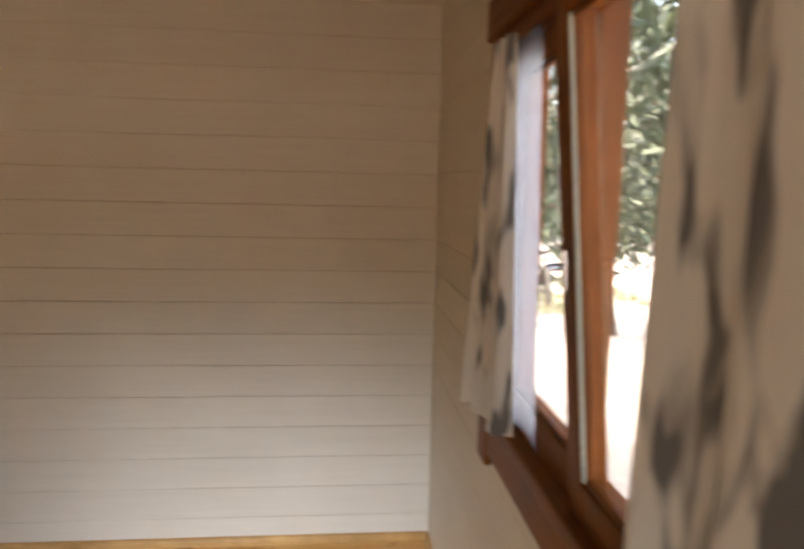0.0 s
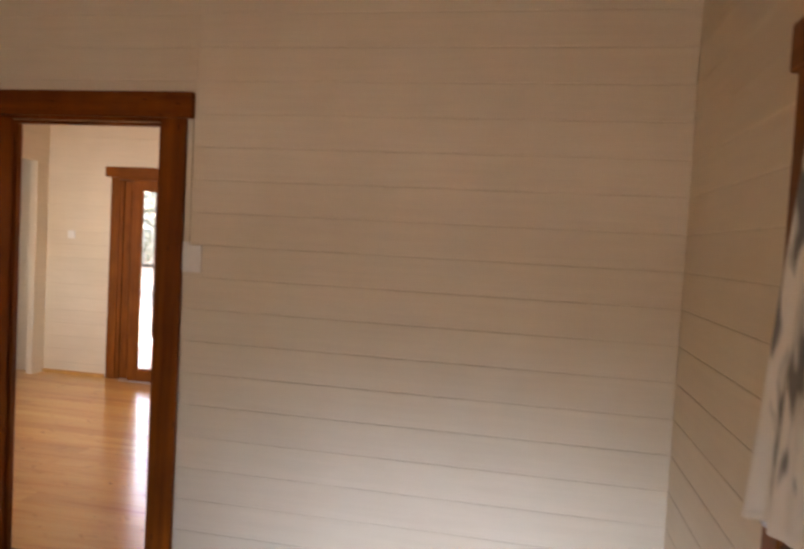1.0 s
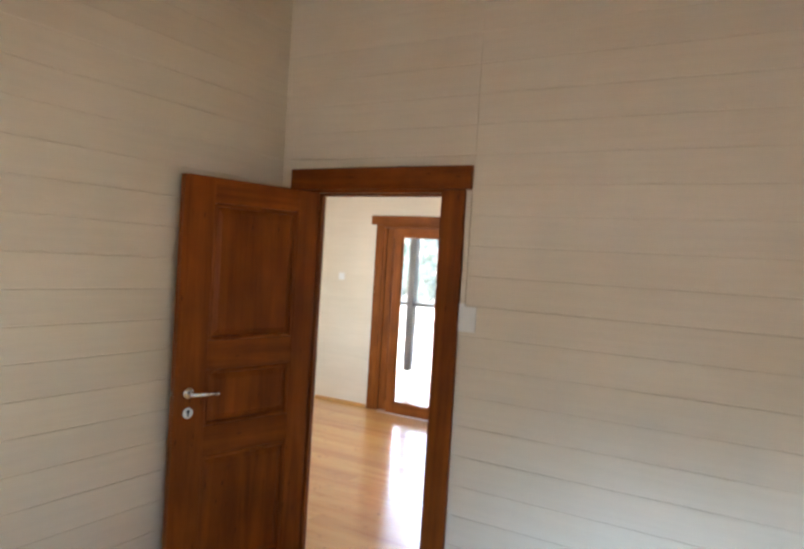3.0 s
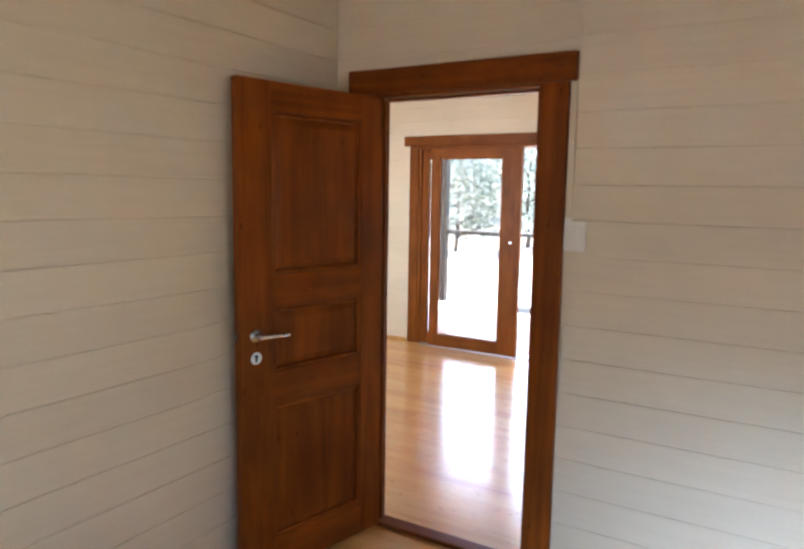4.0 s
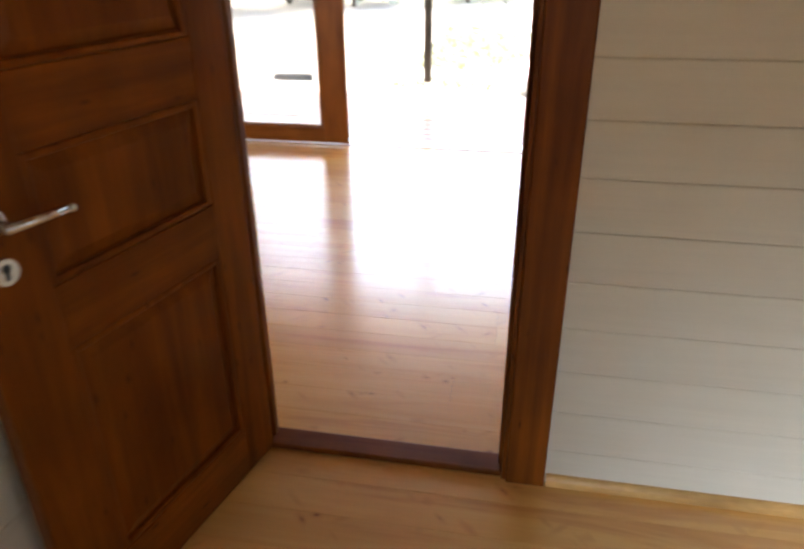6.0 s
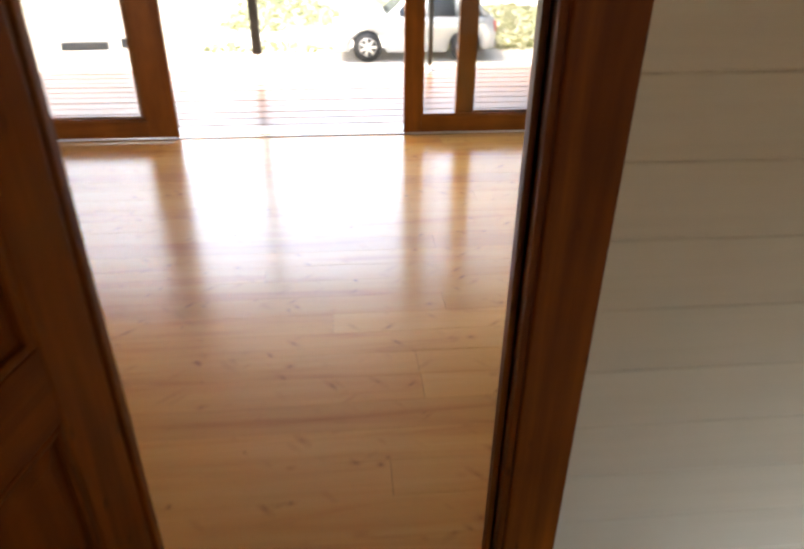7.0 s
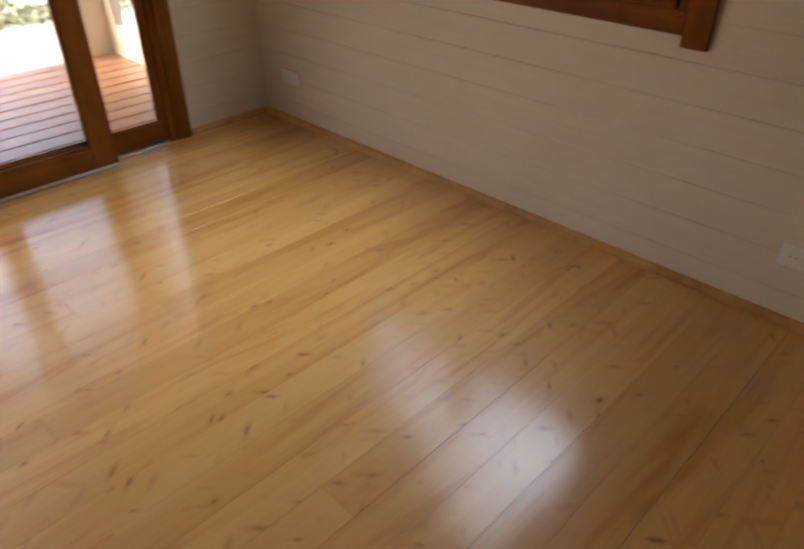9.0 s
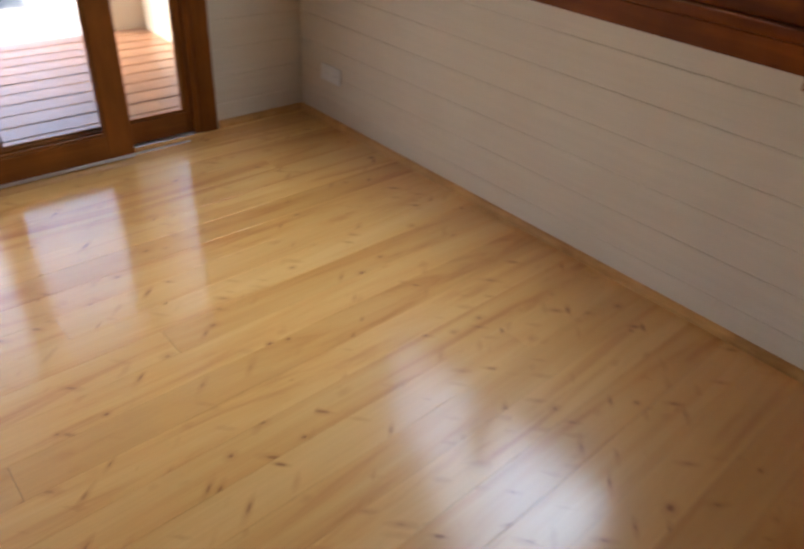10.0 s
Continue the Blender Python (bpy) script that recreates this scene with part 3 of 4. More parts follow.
def sliding_doors():
    d = empty("door_2", pose(0, 0, 0), "wide stained wooden sliding glass doors, drawn apart", "sliding door", kind="structure")
    x0, x1, _, top = SLIDER
    y0 = YF
    for a, b in ((x0 - 0.10, x0 + 0.0), (x1 - 0.0, x1 + 0.085)):
        part("architrave", boxed((a, y0 - 0.024, 0), (b, y0, top + 0.002), 0.005), SASH_V, d)
    part("architrave_head", boxed((x0 - 0.165, y0 - 0.032, top + 0.0025), (x1 + 0.15, y0, top + 0.10), 0.006), SASH_H, d)
    part("jamb", boxed((x0, y0 - 0.012, 0), (x0 + 0.035, y0 + TX, top), 0.003), SASH_V, d)
    part("jamb", boxed((x1 - 0.035, y0 - 0.012, 0), (x1, y0 + TX, top), 0.003), SASH_V, d)
    part("head", boxed((x0 + 0.035, y0 - 0.012, top - 0.035), (x1 - 0.035, y0 + TX, top), 0.003), SASH_H, d)
    part("top_rail_cover", boxed((x0 + 0.036, y0 - 0.118, top - 0.03), (x1 - 0.036, y0 - 0.0125, top + 0.0), 0.004), SASH_H, d)
    part("sill", boxed((x0 + 0.035, y0 - 0.012, -0.02), (x1 - 0.035, y0 + TX + 0.03, 0.004), 0.004), ALU, d, "pale metal sill strip")
    part("track", boxed((x0 + 0.08, y0 - 0.086, 0.0005), (x1 - 0.1, y0 - 0.076, 0.008), 0.002), ALU, d, "slim metal floor track")
    z0, z1 = 0.006, top - 0.036
    sash("fixed_panel", d, x0 + 0.0355, -0.735, z0, z1, y0 + 0.035, 0.055, 0.070, 0.11, 0.106, 0.085, SASH_V, SASH_H, "fixed glazed panel")
    sash("fixed_panel", d, 1.204, x1 - 0.0355, z0, z1, y0 + 0.035, 0.055, 0.11, 0.03, 0.106, 0.085, SASH_V, SASH_H, "fixed glazed panel")
    ys = y0 - 0.080
    left = sash("sliding_panel", d, -1.545, -0.605, 0.018, top - 0.031, ys, 0.05, 0.092, 0.181, 0.108, 0.085, SASH_V, SASH_H, "glazed panel slid open")
    right = sash("sliding_panel", d, 0.845, 1.823, 0.018, top - 0.031, ys, 0.05, 0.116, 0.115, 0.108, 0.085, SASH_V, SASH_H, "glazed panel slid open")
    for s, a, b in ((left, -1.54, -0.61), (right, 0.85, 1.818)):
        part("brush_strip", boxed((a, ys - 0.030, 0.006), (b, ys - 0.022, 0.020), 0.002), ALU, s, "pale strip under the panel")
        part("shoe", boxed((a, ys - 0.02, 0.008), (b, ys + 0.02, 0.018)), BLACK, s)
    part("cover_strip", boxed((-0.66, ys - 0.032, 0.02), (-0.605, ys - 0.0255, top - 0.035), 0.002), SASH_V, left)
    kn = bmesh.new()
    cyl(kn, (-0.69, ys - 0.025, 1.10), (-0.69, ys - 0.032, 1.10), 0.014, 0.012, 20)
    part("lock_rose", kn, CHROME, left, "small round lock")
    return d


sliding_doors()


# ---- windows in the outer wall ----
def window(name, yc, w, tilted, label, foot=0.125, mv=SASH_V, mh=SASH_H):
    """Casement pair in the outer wall; local x runs along +y of the room, local -y looks into the room."""
    d = empty(name, pose(XR, yc, 0, 0, 0, -90), label, "window", kind="structure")
    z0, z1 = WIN_Z0, WIN_Z1
    # after the turn local x = -y of the room, local y = +x of the room
    h = w / 2
    for s in (-1, 1):
        a, b = sorted((s * h, s * (h + 0.09)))
        part("architrave", boxed((a, -0.022, z0 - foot), (b, 0, z1 - 0.001), 0.005), mv, d)
        a, b = sorted((s * h, s * (h - 0.035)))
        part("jamb", boxed((a, -0.008, z0), (b, TX, z1), 0.003), mv, d)
    part("architrave_head", boxed((-h - 0.12, -0.030, z1), (h + 0.12, 0, z1 + 0.105), 0.006), mh, d)
    part("apron", boxed((-h + 0.0005, -0.018, z0 - foot + 0.035), (h - 0.0005, 0, z0 + 0.005), 0.005), mh, d)
    part("window_sill", boxed((-h + 0.036, -0.026, z0 + 0.0055), (h - 0.036, TX + 0.03, z0 + 0.04), 0.006), mh, d)
    part("head", boxed((-h + 0.0355, -0.008, z1 - 0.035), (h - 0.0355, TX, z1), 0.003), mh, d)
    a, b, zc0, zc1 = -h + 0.036, h - 0.036, z0 + 0.041, z1 - 0.036
    sash("casement", d, a, -0.004, zc0, zc1, 0.045, 0.056, 0.06, 0.062, 0.075, 0.062, mv, mh, "glazed casement") if not tilted else None
    if tilted:
        # the sash away from the room's corner leans in at the top
        sash("casement", d, -0.0 - (h - 0.036), -0.004, zc0, zc1, 0.045, 0.056, 0.06, 0.062, 0.075, 0.062, mv, mh, "closed glazed casement")
        s = sash("tilted_casement", d, 0.012, h - 0.036, 0, zc1 - zc0, 0.0, 0.056, 0.06, 0.06, 0.075, 0.062, mv, mh, "glazed casement tilted inwards")
        s.matrix_local = pose(0, 0.030, zc0, 5.0)
        hd = bmesh.new()
        box(hd, (0.026, -0.036, 0.40), (0.05, -0.0285, 0.47), 0.003)
        cyl(hd, (0.038, -0.036, 0.44), (0.038, -0.06, 0.44), 0.007)
        box(hd, (0.031, -0.066, 0.375), (0.045, -0.056, 0.445), 0.004)
        part("handle", hd, CHROME, s, "steel window handle")
        part("seal_strip", boxed((0.074, -0.0265, 0.08), (0.083, -0.0200, zc1 - zc0 - 0.065), 0.001), SEAL, s, "pale seal strip along the stile")
    else:
        sash("casement", d, 0.004, h - 0.036, zc0, zc1, 0.045, 0.056, 0.062, 0.06, 0.075, 0.062, mv, mh, "glazed casement")
    return d


window("window_1", BED_WIN_Y, BED_W, True, "stained wooden window with one casement tilted open")
window("window_2", LIV_WIN_Y, LIV_W, False, "closed stained wooden window with two casements", 0.105, STAIN_V, STAIN_H)


# ---- curtains ----
def curtain_sheet(name, top, bottom, folds, depth, parent, mat, label="", seed=1, n=70, m=40):
    """Hanging cloth from a top edge to a bottom edge ((x, y, z) pairs), with folds that deepen downwards."""
    rng = random.Random(seed)
    ph = [rng.uniform(0, 6.28) for _ in range(4)]
    bm = bmesh.new()
    rows = []
    t0, t1, b0, b1 = [Vector(p) for p in (*top, *bottom)]
    for j in range(m + 1):
        v = j / m
        row = []
        for i in range(n + 1):
            u = i / n
            p = t0.lerp(t1, u).lerp(b0.lerp(b1, u), v ** 1.15)
            swell = depth * (0.45 + 0.55 * v)
            off = swell * (math.sin(folds * 6.28 * u + ph[0] + 0.5 * math.sin(2.2 * v + ph[1])) + 0.35 * math.sin(folds * 2.3 * 6.28 * u + ph[2]))
            p = p + Vector((-0.02 - abs(depth) + off, 0.25 * off, 0.006 * math.sin(9 * u + ph[3]) * v))
            row.append(bm.verts.new(p))
        rows.append(row)
    for j in range(m):
        for i in range(n):
            bm.faces.new((rows[j][i], rows[j][i + 1], rows[j + 1][i + 1], rows[j + 1][i]))
    ob = part(name, bm, mat, parent, label, True)
    sol = ob.modifiers.new("thickness", "SOLIDIFY")
    sol.thickness = 0.002
    return ob


def curtain(label, top, bottom, lining_top, lining_bottom, folds, depth, seed):
    c = empty("curtain", pose(0, 0, 0), label, "curtain", "curtains at the bedroom window")
    curtain_sheet("cloth", top, bottom, folds, depth, c, CLOTH, "cream cotton with black strokes", seed)
    curtain_sheet("lining", lining_top, lining_bottom, folds * 0.6, depth * 0.5, c, LINING, "white lining", seed + 5, 30, 24)
    return c


left_curtain = curtain("cream curtain with black strokes gathered beside the window", ((2.795, -1.20, 1.86), (2.795, -1.33, 1.86)), ((2.775, -1.02, 0.99), (2.775, -1.46, 1.03)),
        ((2.806, -1.16, 1.86), (2.806, -1.26, 1.86)), ((2.79, -0.97, 0.975), (2.79, -1.14, 0.985)), 3, 0.018, 3)
curtain_sheet("net", ((2.812, -1.22, 1.86), (2.812, -1.44, 1.86)), ((2.806, -1.22, 1.04), (2.806, -1.55, 1.04)), 2, 0.006, left_curtain, NET, "thin white net", 17, 30, 20)
curtain("cream curtain with black strokes hanging half across the window", ((2.765, -2.10, 1.93), (2.765, -2.92, 1.93)), ((2.765, -2.06, 0.86), (2.765, -2.98, 0.86)),
        ((2.790, -2.2, 1.92), (2.790, -2.88, 1.92)), ((2.790, -2.2, 0.875), (2.790, -2.92, 0.875)), 6, 0.026, 11)


# ---- switches and sockets ----
def switch_plate(label, m, w, h, rockers, category):
    s = empty("light_switch" if category == "switch" else "wall_socket", m, label, category)
    part("plate", boxed((-w / 2, -0.011, -h / 2), (w / 2, 0, h / 2), 0.004), PLASTIC, s)
    for i in range(rockers):
        cx = (i - (rockers - 1) / 2) * (w / rockers) * 0.92
        if category == "switch":
            part("rocker", boxed((cx - w / rockers * 0.36, -0.015, -h * 0.34), (cx + w / rockers * 0.36, -0.0105, h * 0.34), 0.002), PLASTIC, s)
        else:
            sm = bmesh.new()
            cyl(sm, (cx, -0.0105, 0), (cx, -0.0135, 0), h * 0.32, h * 0.30, 24)
            part("socket_face", sm, PLASTIC, s)
            hm = bmesh.new()
            for dx in (-0.0095, 0.0095):
                cyl(hm, (cx + dx, -0.0130, 0), (cx + dx, -0.0140, 0), 0.0026, None, 8)
            part("socket_hole", hm, BLACK, s)
    return s


switch_plate("white plastic light switch beside the door frame", pose(0.898, 0.0, 1.397), 0.084, 0.112, 1, "switch")
switch_plate("white plastic light switch on the boarded wall", pose(-2.28, YF, 1.42), 0.08, 0.08, 1, "switch")
switch_plate("white plastic double wall socket low on the wall", pose(XR, 3.17, 0.265, 0, 0, -90), 0.16, 0.082, 2, "socket")
switch_plate("white plastic double wall socket low on the wall", pose(XR, 0.49, 0.258, 0, 0, -90), 0.155, 0.082, 2, "socket")


trunking = empty("cable_trunking", pose(0.8725, 0, 1.4535), "slim white cable trunking above the light switch", "trunking")
part("cover", boxed((-0.0125, -0.012, 0), (0.0125, 0, 0.511), 0.003), WHITE, trunking)
part("end_cap", boxed((-0.0145, -0.014, 0.0), (0.0145, 0, 0.012), 0.002), PLASTIC, trunking)


# ---- veranda ----
deck = new("deck", mesh_of("deck", boxed((-4.5, YF + TX, -0.17), (2.86, 5.42, -0.065)), DARK_PAINT))
tagged(deck, "reddish timber deck outside the sliding doors", "deck", kind="structure")
DECK_W = 0.155
dm = bmesh.new()
box(dm, (0, 0.004, -0.03), (1, DECK_W - 0.005, 0))
top_e = [e for e in dm.edges if all(v.co.z > -0.001 for v in e.verts) and abs(e.verts[0].co.y - e.verts[1].co.y) < 1e-4]
bmesh.ops.bevel(dm, geom=top_e, offset=0.004, segments=2, affect="EDGES")
DECK_BOARD = mesh_of("deck_board", dm, DECK)


def post(x, foot, w, label):
    p = empty("veranda_post", pose(x, 5.26, -0.03), label, "post", "veranda posts")
    part("shaft", boxed((-w / 2, -w / 2, foot), (w / 2, w / 2, 2.33), 0.008), DARK_PAINT, p)
    st = bmesh.new()
    cyl(st, (0, 0, 0.006), (0, 0, foot + 0.002), 0.012)
    box(st, (-w * 0.42, -w * 0.42, foot - 0.006), (w * 0.42, w * 0.42, foot + 0.001), 0.001)
    cyl(st, (0, 0, 0), (0, 0, 0.014), 0.045, 0.03)
    part("post_shoe", st, CHROME, p, "steel post shoe")
    return p


post(-2.39, 0.17, 0.105, "dark painted square veranda post on a steel shoe")
post(-0.285, 0.17, 0.08, "dark painted square veranda post on a steel shoe")
post(1.26, 0.06, 0.042, "slim dark veranda post on a steel shoe")
roof = empty("veranda_eave", pose(0, 0, 0), "white boarded eave and a dark beam over the deck", "eave", kind="structure")
part("beam", boxed((-4.6, 5.20, 2.30), (2.9, 5.32, 2.44), 0.006), DARK_PAINT, roof)
slope = (2.78 - 2.44) / (YF + TX - 5.26)
for i in range(11):
    ya, yb = YF + TX + 0.001 + i * 0.145, YF + TX + i * 0.145 + 0.143
    za, zb = 2.442 + slope * (ya - 5.26), 2.442 + slope * (yb - 5.26)
    rb = bmesh.new()
    vs = [rb.verts.new(p) for x in (-4.7, 2.98) for p in ((x, ya, za), (x, yb, zb), (x, yb, zb + 0.03), (x, ya, za + 0.03))]
    for f in ((0, 1, 2, 3), (7, 6, 5, 4), (0, 4, 5, 1), (1, 5, 6, 2), (2, 6, 7, 3), (3, 7, 4, 0)):
        rb.faces.new([vs[k] for k in f])
    bmesh.ops.recalc_face_normals(rb, faces=rb.faces)
    part("roof_board", rb, WHITE_CEIL, roof)
rail = empty("veranda_railing", pose(0, 5.26, 1.05), "thin dark handrail between the veranda posts", "railing")
part("handrail", boxed((-2.335, -0.025, -0.025), (-0.328, 0.025, 0.025), 0.008), DARK_PAINT, rail)
part("handrail", boxed((-4.45, -0.025, -0.025), (-2.445, 0.025, 0.025), 0.008), DARK_PAINT, rail)
pw = new("veranda_screen", mesh_of("veranda_screen", boxed((2.8, YF + TX, -0.06), (2.87, 4.86, 2.4), 0.003), WHITE))
tagged(pw, "white boarded screen wall closing the end of the deck", "screen wall", kind="structure")
part("low_panel", boxed((2.8, 4.8605, -0.06), (2.87, 5.43, 0.19), 0.003), WHITE, pw)
part("high_panel", boxed((2.8, 5.30, 0.1905), (2.87, 5.43, 2.4), 0.003), WHITE, pw)
part("return_panel", boxed((2.44, 5.4305, -0.06), (2.87, 5.49, 2.4), 0.003), WHITE, pw)


# ---- the land ----
def smooth(a, b, t):
    t = min(1.0, max(0.0, (t - a) / (b - a)))
    return t * t * (3 - 2 * t)


def land(x, y):
    z = -0.45 - 1.68 * smooth(6, 15, y) + 1.1 * smooth(22, 60, y) + 10 * smooth(80, 600, abs(x) + abs(y))
    z -= 0.4 * smooth(3.5, 9, x) * (1 - smooth(6, 15, y))
    return z + 0.05 * noise.noise((x * 0.4, y * 0.4, 3.1)) * smooth(4.5, 8, abs(y) + max(0, x - 4))


def make_ground():
    axis = [0.0]
    step = 0.6
    while axis[-1] < 1600:
        axis.append(axis[-1] + step)
        step *= 1.07
    line = [-a for a in axis[:0:-1]] + axis
    verts = [(x, y, land(x, y)) for y in line for x in line]
    n = len(line)
    faces = [(j * n + i, j * n + i + 1, (j + 1) * n + i + 1, (j + 1) * n + i) for j in range(n - 1) for i in range(n - 1)]
    me = bpy.data.meshes.new("ground")
    me.from_pydata(verts, [], faces)
    me.materials.append(GROUND)
    for f in me.polygons:
        f.use_smooth = True
    return tagged(new("ground", me), "pale trodden gravel and grass sloping away", "ground", kind="structure")


make_ground()


def leaf_mesh(name, centres, sizes, mat, rng):
    """Small bent leaves, one at each centre, as one mesh."""
    n = len(centres)
    d = rng.normal(size=(n, 3))
    d /= np.linalg.norm(d, axis=1)[:, None]
    e = np.cross(d, rng.normal(size=(n, 3)))
    e /= np.linalg.norm(e, axis=1)[:, None]
    k = np.cross(d, e)
    s = np.asarray(sizes)[:, None]
    c = np.asarray(centres)
    v = np.stack([c - d * s, c + e * s * 0.38 + k * s * 0.1, c + d * s, c - e * s * 0.38 + k * s * 0.1], 1).reshape(-1, 3)
    i = np.arange(n)[:, None] * 4
    f = np.concatenate([i + (0, 1, 2), i + (0, 2, 3)])
    me = bpy.data.meshes.new(name)
    me.from_pydata(v.tolist(), [], f.tolist())
    me.materials.append(mat)
    return me


def tree(x, y, h, spread, seed, mat, leaves=5000, size=0.09, low=0.25):
    rng = np.random.default_rng(seed)
    t = empty("tree", pose(x, y, land(x, y) - 0.05), "leafy dark green tree with a slender trunk", "tree", "trees outside")
    bm = bmesh.new()
    tips = []
    p, r = Vector((0, 0, 0)), 0.03 * h ** 0.8
    n = 7
    for i in range(n):
        q = p + Vector((rng.normal() * 0.09, rng.normal() * 0.09, h * 0.8 / n))
        cyl(bm, p, q, r, r * 0.82, 10)
        if (i + 1) / n > low:
            for _ in range(4):
                a = rng.uniform(0, 6.28)
                le = spread * rng.uniform(0.5, 1.0) * (1.15 - 0.6 * i / n)
                w = q + Vector((math.cos(a) * le, math.sin(a) * le, le * rng.uniform(0.1, 0.55)))
                mid = q.lerp(w, 0.5) + Vector((0, 0, 0.08 * le))
                cyl(bm, q, mid, r * 0.42, r * 0.28, 6)
                cyl(bm, mid, w, r * 0.28, r * 0.1, 6)
                tips += [mid, w, w, q.lerp(w, 0.8)]
        p, r = q, r * 0.82
    tips += [p, p]
    part("trunk", bm, BARK, t)
    tips = np.array([tuple(v) for v in tips])
    c = tips[rng.integers(0, len(tips), leaves)] + rng.normal(size=(leaves, 3)) * (0.30, 0.30, 0.24) * spread * 0.55
    crown = new("crown", leaf_mesh("crown", c, rng.uniform(0.6, 1.3, leaves) * size, mat, rng))
    crown.parent = t
    return t


# The last two trees are added to block skylight from window_2.
for i, (x, y, h, s) in enumerate(((6.6, 8.6, 6.5, 2.2), (8.3, 10.8, 7.5, 2.6), (10.5, 9.2, 7.0, 2.6), (7.6, 14.5, 8.5, 3.0), (11.5, 14.0, 8.0, 2.8),
                                  (14.0, 8.0, 7.0, 2.6), (9.2, 5.5, 4.5, 1.8), (12.5, 2.5, 6.5, 2.5), (13.5, -4.0, 7.0, 2.8), (5.6, 12.5, 5.0, 1.6), (6.3, 1.3, 6.5, 2.1), (6.8, 3.7, 6.0, 2.0))):
    tree(x, y, h, s, 40 + i, LEAF_DARK, 5000, 0.10)

# the far woods beyond the drive, haze painted into their leaves
rw = np.random.default_rng(5)
cl = []
for _ in range(520):
    cx, cy = rw.uniform(-60, 42), rw.uniform(38, 58)
    top = rw.uniform(4.0, 9.5)
    cz = land(cx, cy) + top * rw.uniform(0.03, 1.0)
    k = rw.integers(50, 110)
    cl.append(rw.normal(size=(k, 3)) * (1.25, 1.1, 0.75) + (cx, cy, cz))
cl = np.concatenate(cl)
woods = new("woods", leaf_mesh("woods", cl, rw.uniform(0.16, 0.5, len(cl)), LEAF_HAZED, rw))
tagged(woods, "wooded slope beyond the drive, haze put into its leaf colour", "woods", kind="stuff")
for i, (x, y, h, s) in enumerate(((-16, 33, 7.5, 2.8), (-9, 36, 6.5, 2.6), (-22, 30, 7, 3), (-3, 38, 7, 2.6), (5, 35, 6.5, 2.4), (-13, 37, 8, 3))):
    tree(x, y, h, s, 80 + i, LEAF_HAZED, 5000, 0.17, 0.1)

gr = np.random.default_rng(9)
gx, gy = gr.uniform(-3, 13, 16000), gr.uniform(16.2, 30, 16000)
gp = np.stack([gx, gy, np.array([land(a, b) for a, b in zip(gx, gy)]) + 0.06], 1)
keep = np.array([noise.noise((a * 0.3, b * 0.3, 8.0)) > -0.05 for a, b in zip(gx, gy)])
grass = new("grass", leaf_mesh("grass", gp[keep], gr.uniform(0.07, 0.16, keep.sum()), GRASS, gr))
tagged(grass, "patchy yellow-green grass beside the drive", "grass", kind="stuff")


# ---- cars ----
def prism(bm, outline, y0, y1, y_top=0.0, z_top=None):
    """A side outline ((x, z) pairs) drawn across from y0 to y1; points above z_top are drawn in by y_top."""
    rows = []
    for y, s in ((y0, 1), (y1, -1)):
        rows.append([bm.verts.new((x, y + (s * y_top if z_top is not None and z > z_top else 0), z)) for x, z in outline])
    n = len(outline)
    for i in range(n):
        j = (i + 1) % n
        bm.faces.new((rows[0][i], rows[0][j], rows[1][j], rows[1][i]))
    bm.faces.new(rows[0][::-1])
    bm.faces.new(rows[1])
    bmesh.ops.recalc_face_normals(bm, faces=bm.faces)
    return bm


def arch(cx, r, n=9):
    return [(cx + r * math.cos(math.pi * (1 - i / (n - 1))), 0.30 + r * math.sin(math.pi * (1 - i / (n - 1)))) for i in range(n)]


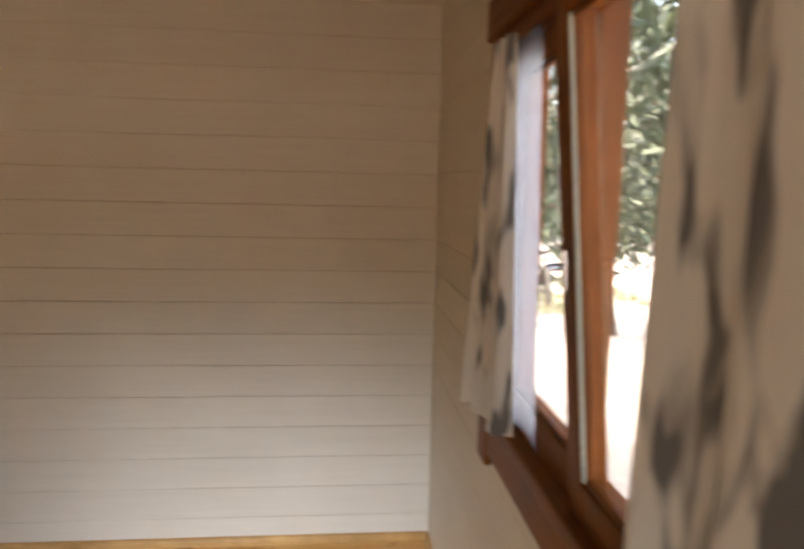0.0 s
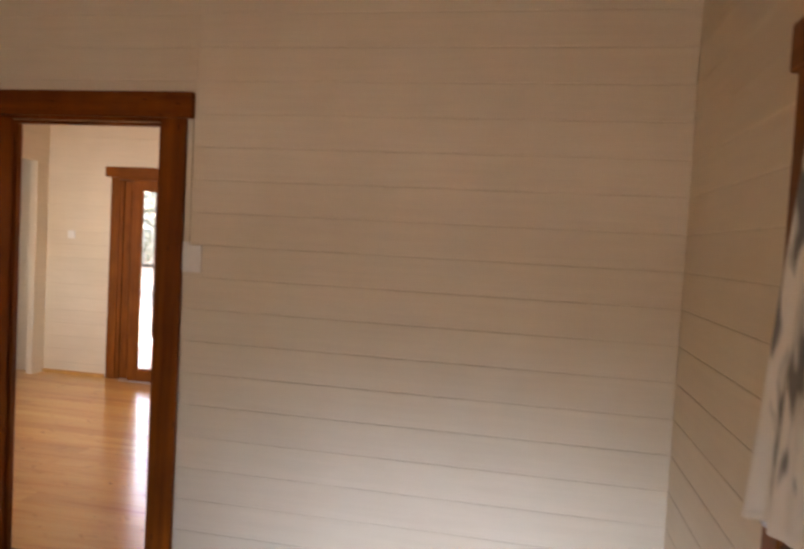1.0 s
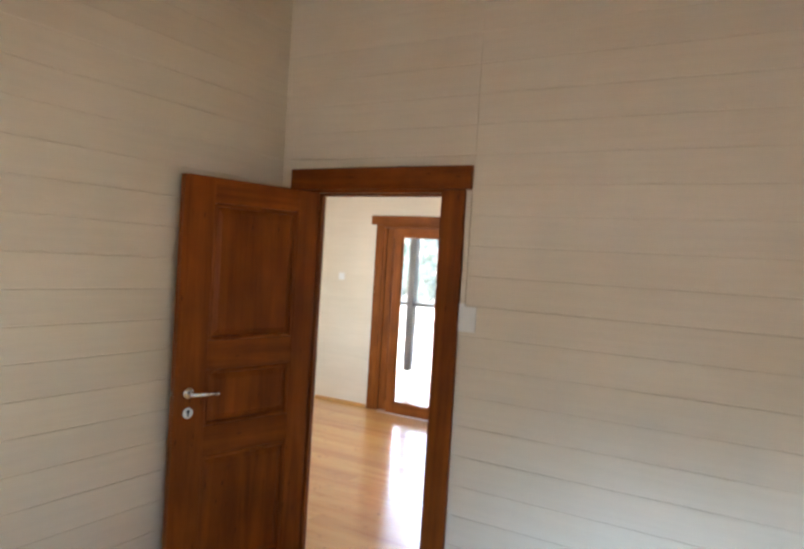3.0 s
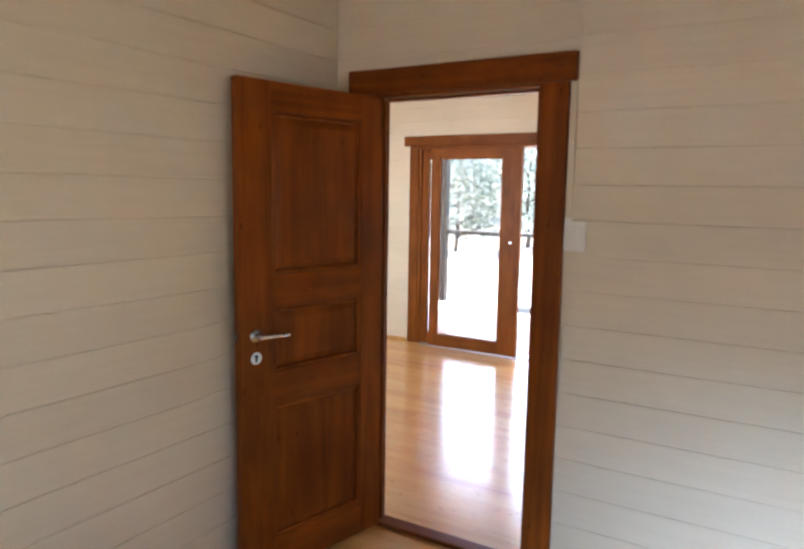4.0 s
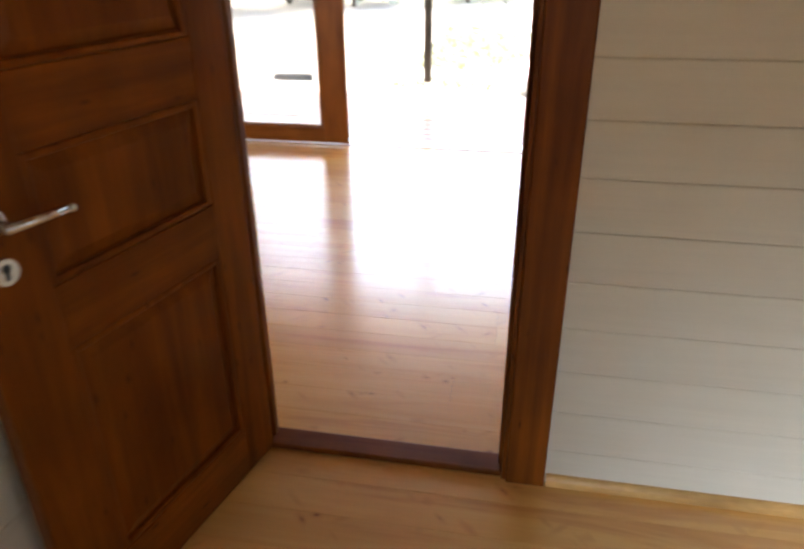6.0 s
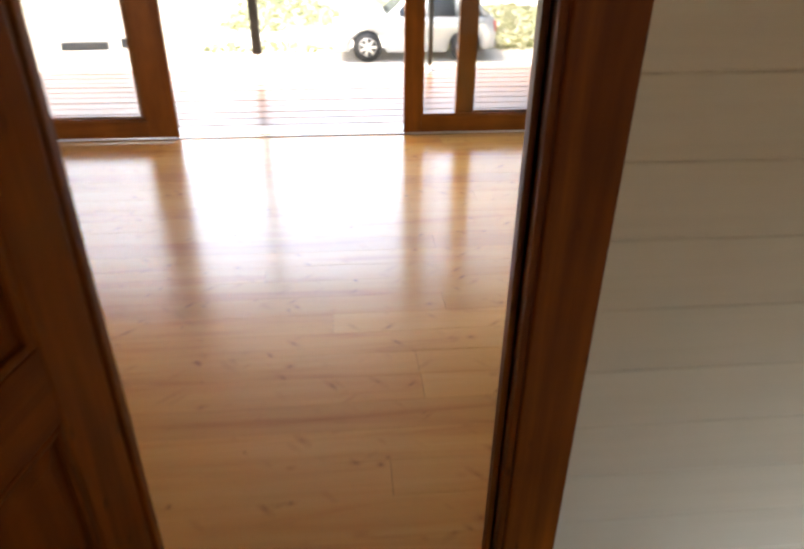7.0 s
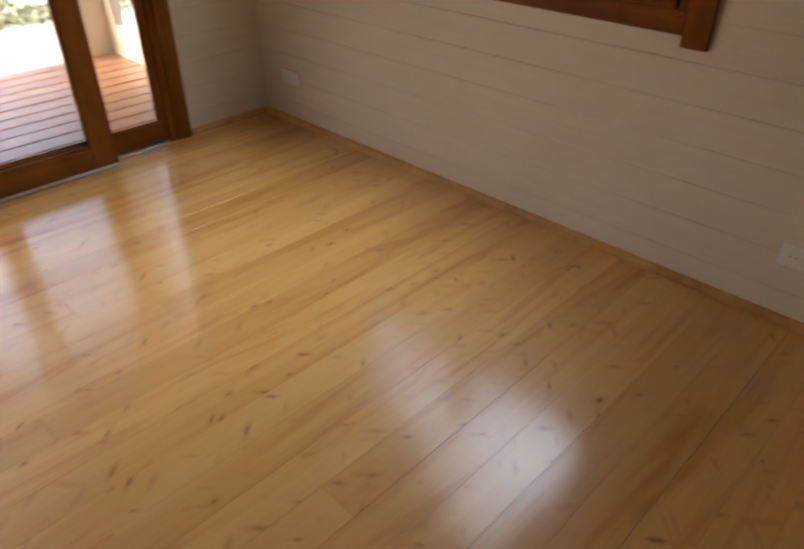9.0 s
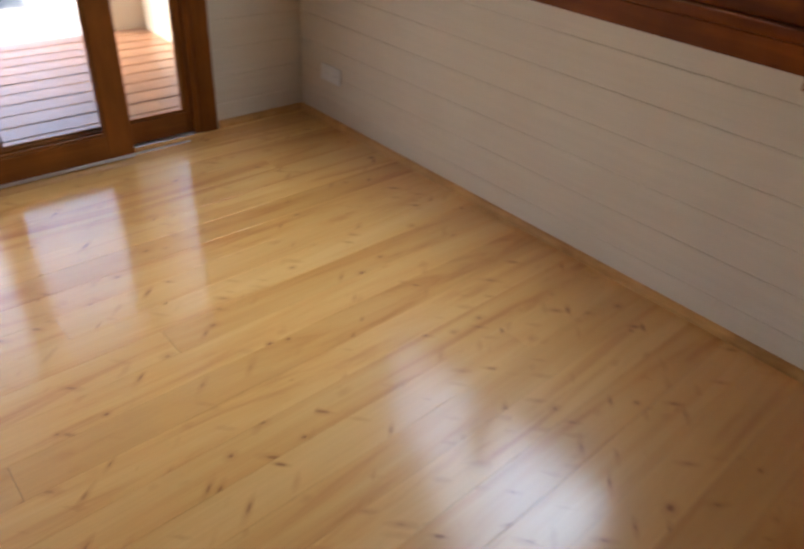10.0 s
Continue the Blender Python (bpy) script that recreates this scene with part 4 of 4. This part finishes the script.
def car(label, m, paint, base=2.30):
    c = empty("car", m, label, "car", "parked cars")
    f, b = 0.0, base
    wh = 0.84
    low = [(-0.80, 0.34), (-0.80, 0.24), (-0.46, 0.22)] + arch(f, 0.40) + [(0.46, 0.20), (b - 0.46, 0.20)] + arch(b, 0.40) + \
          [(b + 0.46, 0.24), (b + 0.68, 0.30), (b + 0.72, 0.62), (b + 0.66, 0.96), (0.42, 0.97), (0.1, 0.93), (-0.55, 0.80), (-0.78, 0.66)]
    bm = prism(bmesh.new(), low, -wh, wh)
    sharp = [e for e in bm.edges if abs(e.verts[0].co.y - e.verts[1].co.y) < 1e-5]
    bmesh.ops.bevel(bm, geom=sharp, offset=0.035, segments=2, affect="EDGES", clamp_overlap=True)
    body = part("body", bm, paint, c, "", True)
    cab = [(0.40, 0.965), (0.98, 1.44), (1.25, 1.49), (b + 0.10, 1.47), (b + 0.58, 0.965)]
    cm = prism(bmesh.new(), cab, -0.76, 0.76, 0.12, 1.1)
    bmesh.ops.bevel(cm, geom=list(cm.edges), offset=0.03, segments=2, affect="EDGES", clamp_overlap=True)
    part("cabin", cm, paint, c, "", True)
    for s in (-1, 1):
        for xa, xb in ((0.66, 1.30), (1.38, 2.05), (2.12, b + 0.40)):
            wm = bmesh.new()
            la = 0.30 if xa < 0.7 else 0.02
            lb = -0.30 if xb > b else -0.02
            q = [(xa, 1.0), (xb, 1.0), (xb + lb, 1.40), (xa + la, 1.40)]
            vs = [wm.verts.new((x, s * (0.772 - (0.125 * (z - 0.965) / 0.5 if z > 1.1 else 0.0)), z)) for x, z in q]
            vo = [wm.verts.new(v.co + Vector((0, s * 0.006, 0.0))) for v in vs]
            for i in range(4):
                j = (i + 1) % 4
                wm.faces.new((vs[i], vs[j], vo[j], vo[i]))
            wm.faces.new(vo)
            bmesh.ops.recalc_face_normals(wm, faces=wm.faces)
            part("side_window", wm, CAR_GLASS, c)
        part("mirror", boxed((0.62, s * 0.80, 0.98), (0.74, s * 0.96, 1.10), 0.03), paint, c)
        part("headlight", boxed((-0.785, s * 0.46, 0.60), (-0.60, s * 0.80, 0.74), 0.03), LAMP_CLEAR, c)
        part("tail_light", boxed((b + 0.60, s * 0.62, 0.66), (b + 0.725, s * 0.82, 0.90), 0.02), LAMP_RED, c)
        for wx in (f, b):
            y = s * 0.76
            tm = bmesh.new()
            cyl(tm, (wx, y - 0.10, 0.335), (wx, y + 0.10, 0.335), 0.335, None, 32)
            bmesh.ops.bevel(tm, geom=[e for e in tm.edges if abs(e.verts[0].co.y - e.verts[1].co.y) < 1e-5], offset=0.035, segments=3, affect="EDGES")
            wheel = part("wheel", tm, BLACK, c, "", True)
            rm = bmesh.new()
            cyl(rm, (wx, y + s * 0.095, 0.335), (wx, y + s * 0.104, 0.335), 0.215, 0.21, 28)
            part("rim", rm, DARK_PAINT, wheel)
            sm = bmesh.new()
            for i in range(7):
                a = i * 6.2832 / 7
                cyl(sm, (wx, y + s * 0.108, 0.335), (wx + 0.2 * math.cos(a), y + s * 0.106, 0.335 + 0.2 * math.sin(a)), 0.034, 0.026, 6)
            bmesh.ops.create_cone(sm, cap_ends=False, segments=28, radius1=0.215, radius2=0.195, depth=0.03,
                                  matrix=Matrix.Translation((wx, y + s * 0.11, 0.335)) @ Matrix.Rotation(radians(-90 * s), 4, "X"))
            part("spokes", sm, ALLOY, wheel)
    part("windscreen", prism(bmesh.new(), [(0.43, 1.0), (0.455, 0.99), (0.955, 1.40), (0.94, 1.42)], -0.66, 0.66, 0.06, 1.2), CAR_GLASS, c)
    part("rear_window", prism(bmesh.new(), [(b + 0.57, 1.0), (b + 0.545, 0.99), (b + 0.13, 1.40), (b + 0.16, 1.42)], -0.66, 0.66, 0.06, 1.2), CAR_GLASS, c)
    part("bumper", boxed((-0.84, -0.80, 0.26), (-0.70, 0.80, 0.47), 0.04), DARK_PAINT, c, "dark plastic bumper")
    part("grille", boxed((-0.80, -0.40, 0.52), (-0.765, 0.40, 0.66), 0.012), BLACK, c)
    part("bumper", boxed((b + 0.62, -0.80, 0.28), (b + 0.76, 0.80, 0.48), 0.04), DARK_PAINT, c, "dark plastic bumper")
    return c


car("silver hatchback parked on the gravel drive", pose(1.10, 16.0, land(1.10, 16.0) - 0.01), CAR_PAINT)
for x0, x1, y0, h, lab in ((-6.45, -5.35, 17.0, 0.20, "weathered grey timber sleeper lying on the drive"), (-5.05, -4.82, 17.2, 0.24, "short grey timber offcut lying on the drive")):
    sl = empty("timber_sleeper", pose((x0 + x1) / 2, y0, land((x0 + x1) / 2, y0) - 0.01, 0, 0, 4), lab, "timber", "timbers on the drive")
    part("beam", boxed((-(x1 - x0) / 2, -0.1, 0), ((x1 - x0) / 2, 0.1, h), 0.012), DARK_PAINT, sl)

# ---- boards of the deck and the floors ----
rd = random.Random(21)
y = YF + TX + 0.032
while y < 5.30:
    x = -4.5
    while x < 2.795:
        e = min(2.795, x + rd.uniform(2.4, 3.8))
        if 2.795 - e < 0.5:
            e = 2.795
        piece("deck_board", DECK_BOARD, deck, (x + 0.001, y, -0.030 + rd.uniform(-0.0015, 0.0008)), (e - x - 0.003, 1, 1))
        x = e
    y += DECK_W
rf = random.Random(4)
floor_planks(floor, XL - 1.6, XR + 0.012, TW, YF - 0.012, rf)
floor_planks(floor, XB - 0.012, XR + 0.012, YB, 0.0, rf)
floor_planks(floor, DOOR[0] - 0.02, DOOR[1] + 0.02, 0.0, TW, rf)
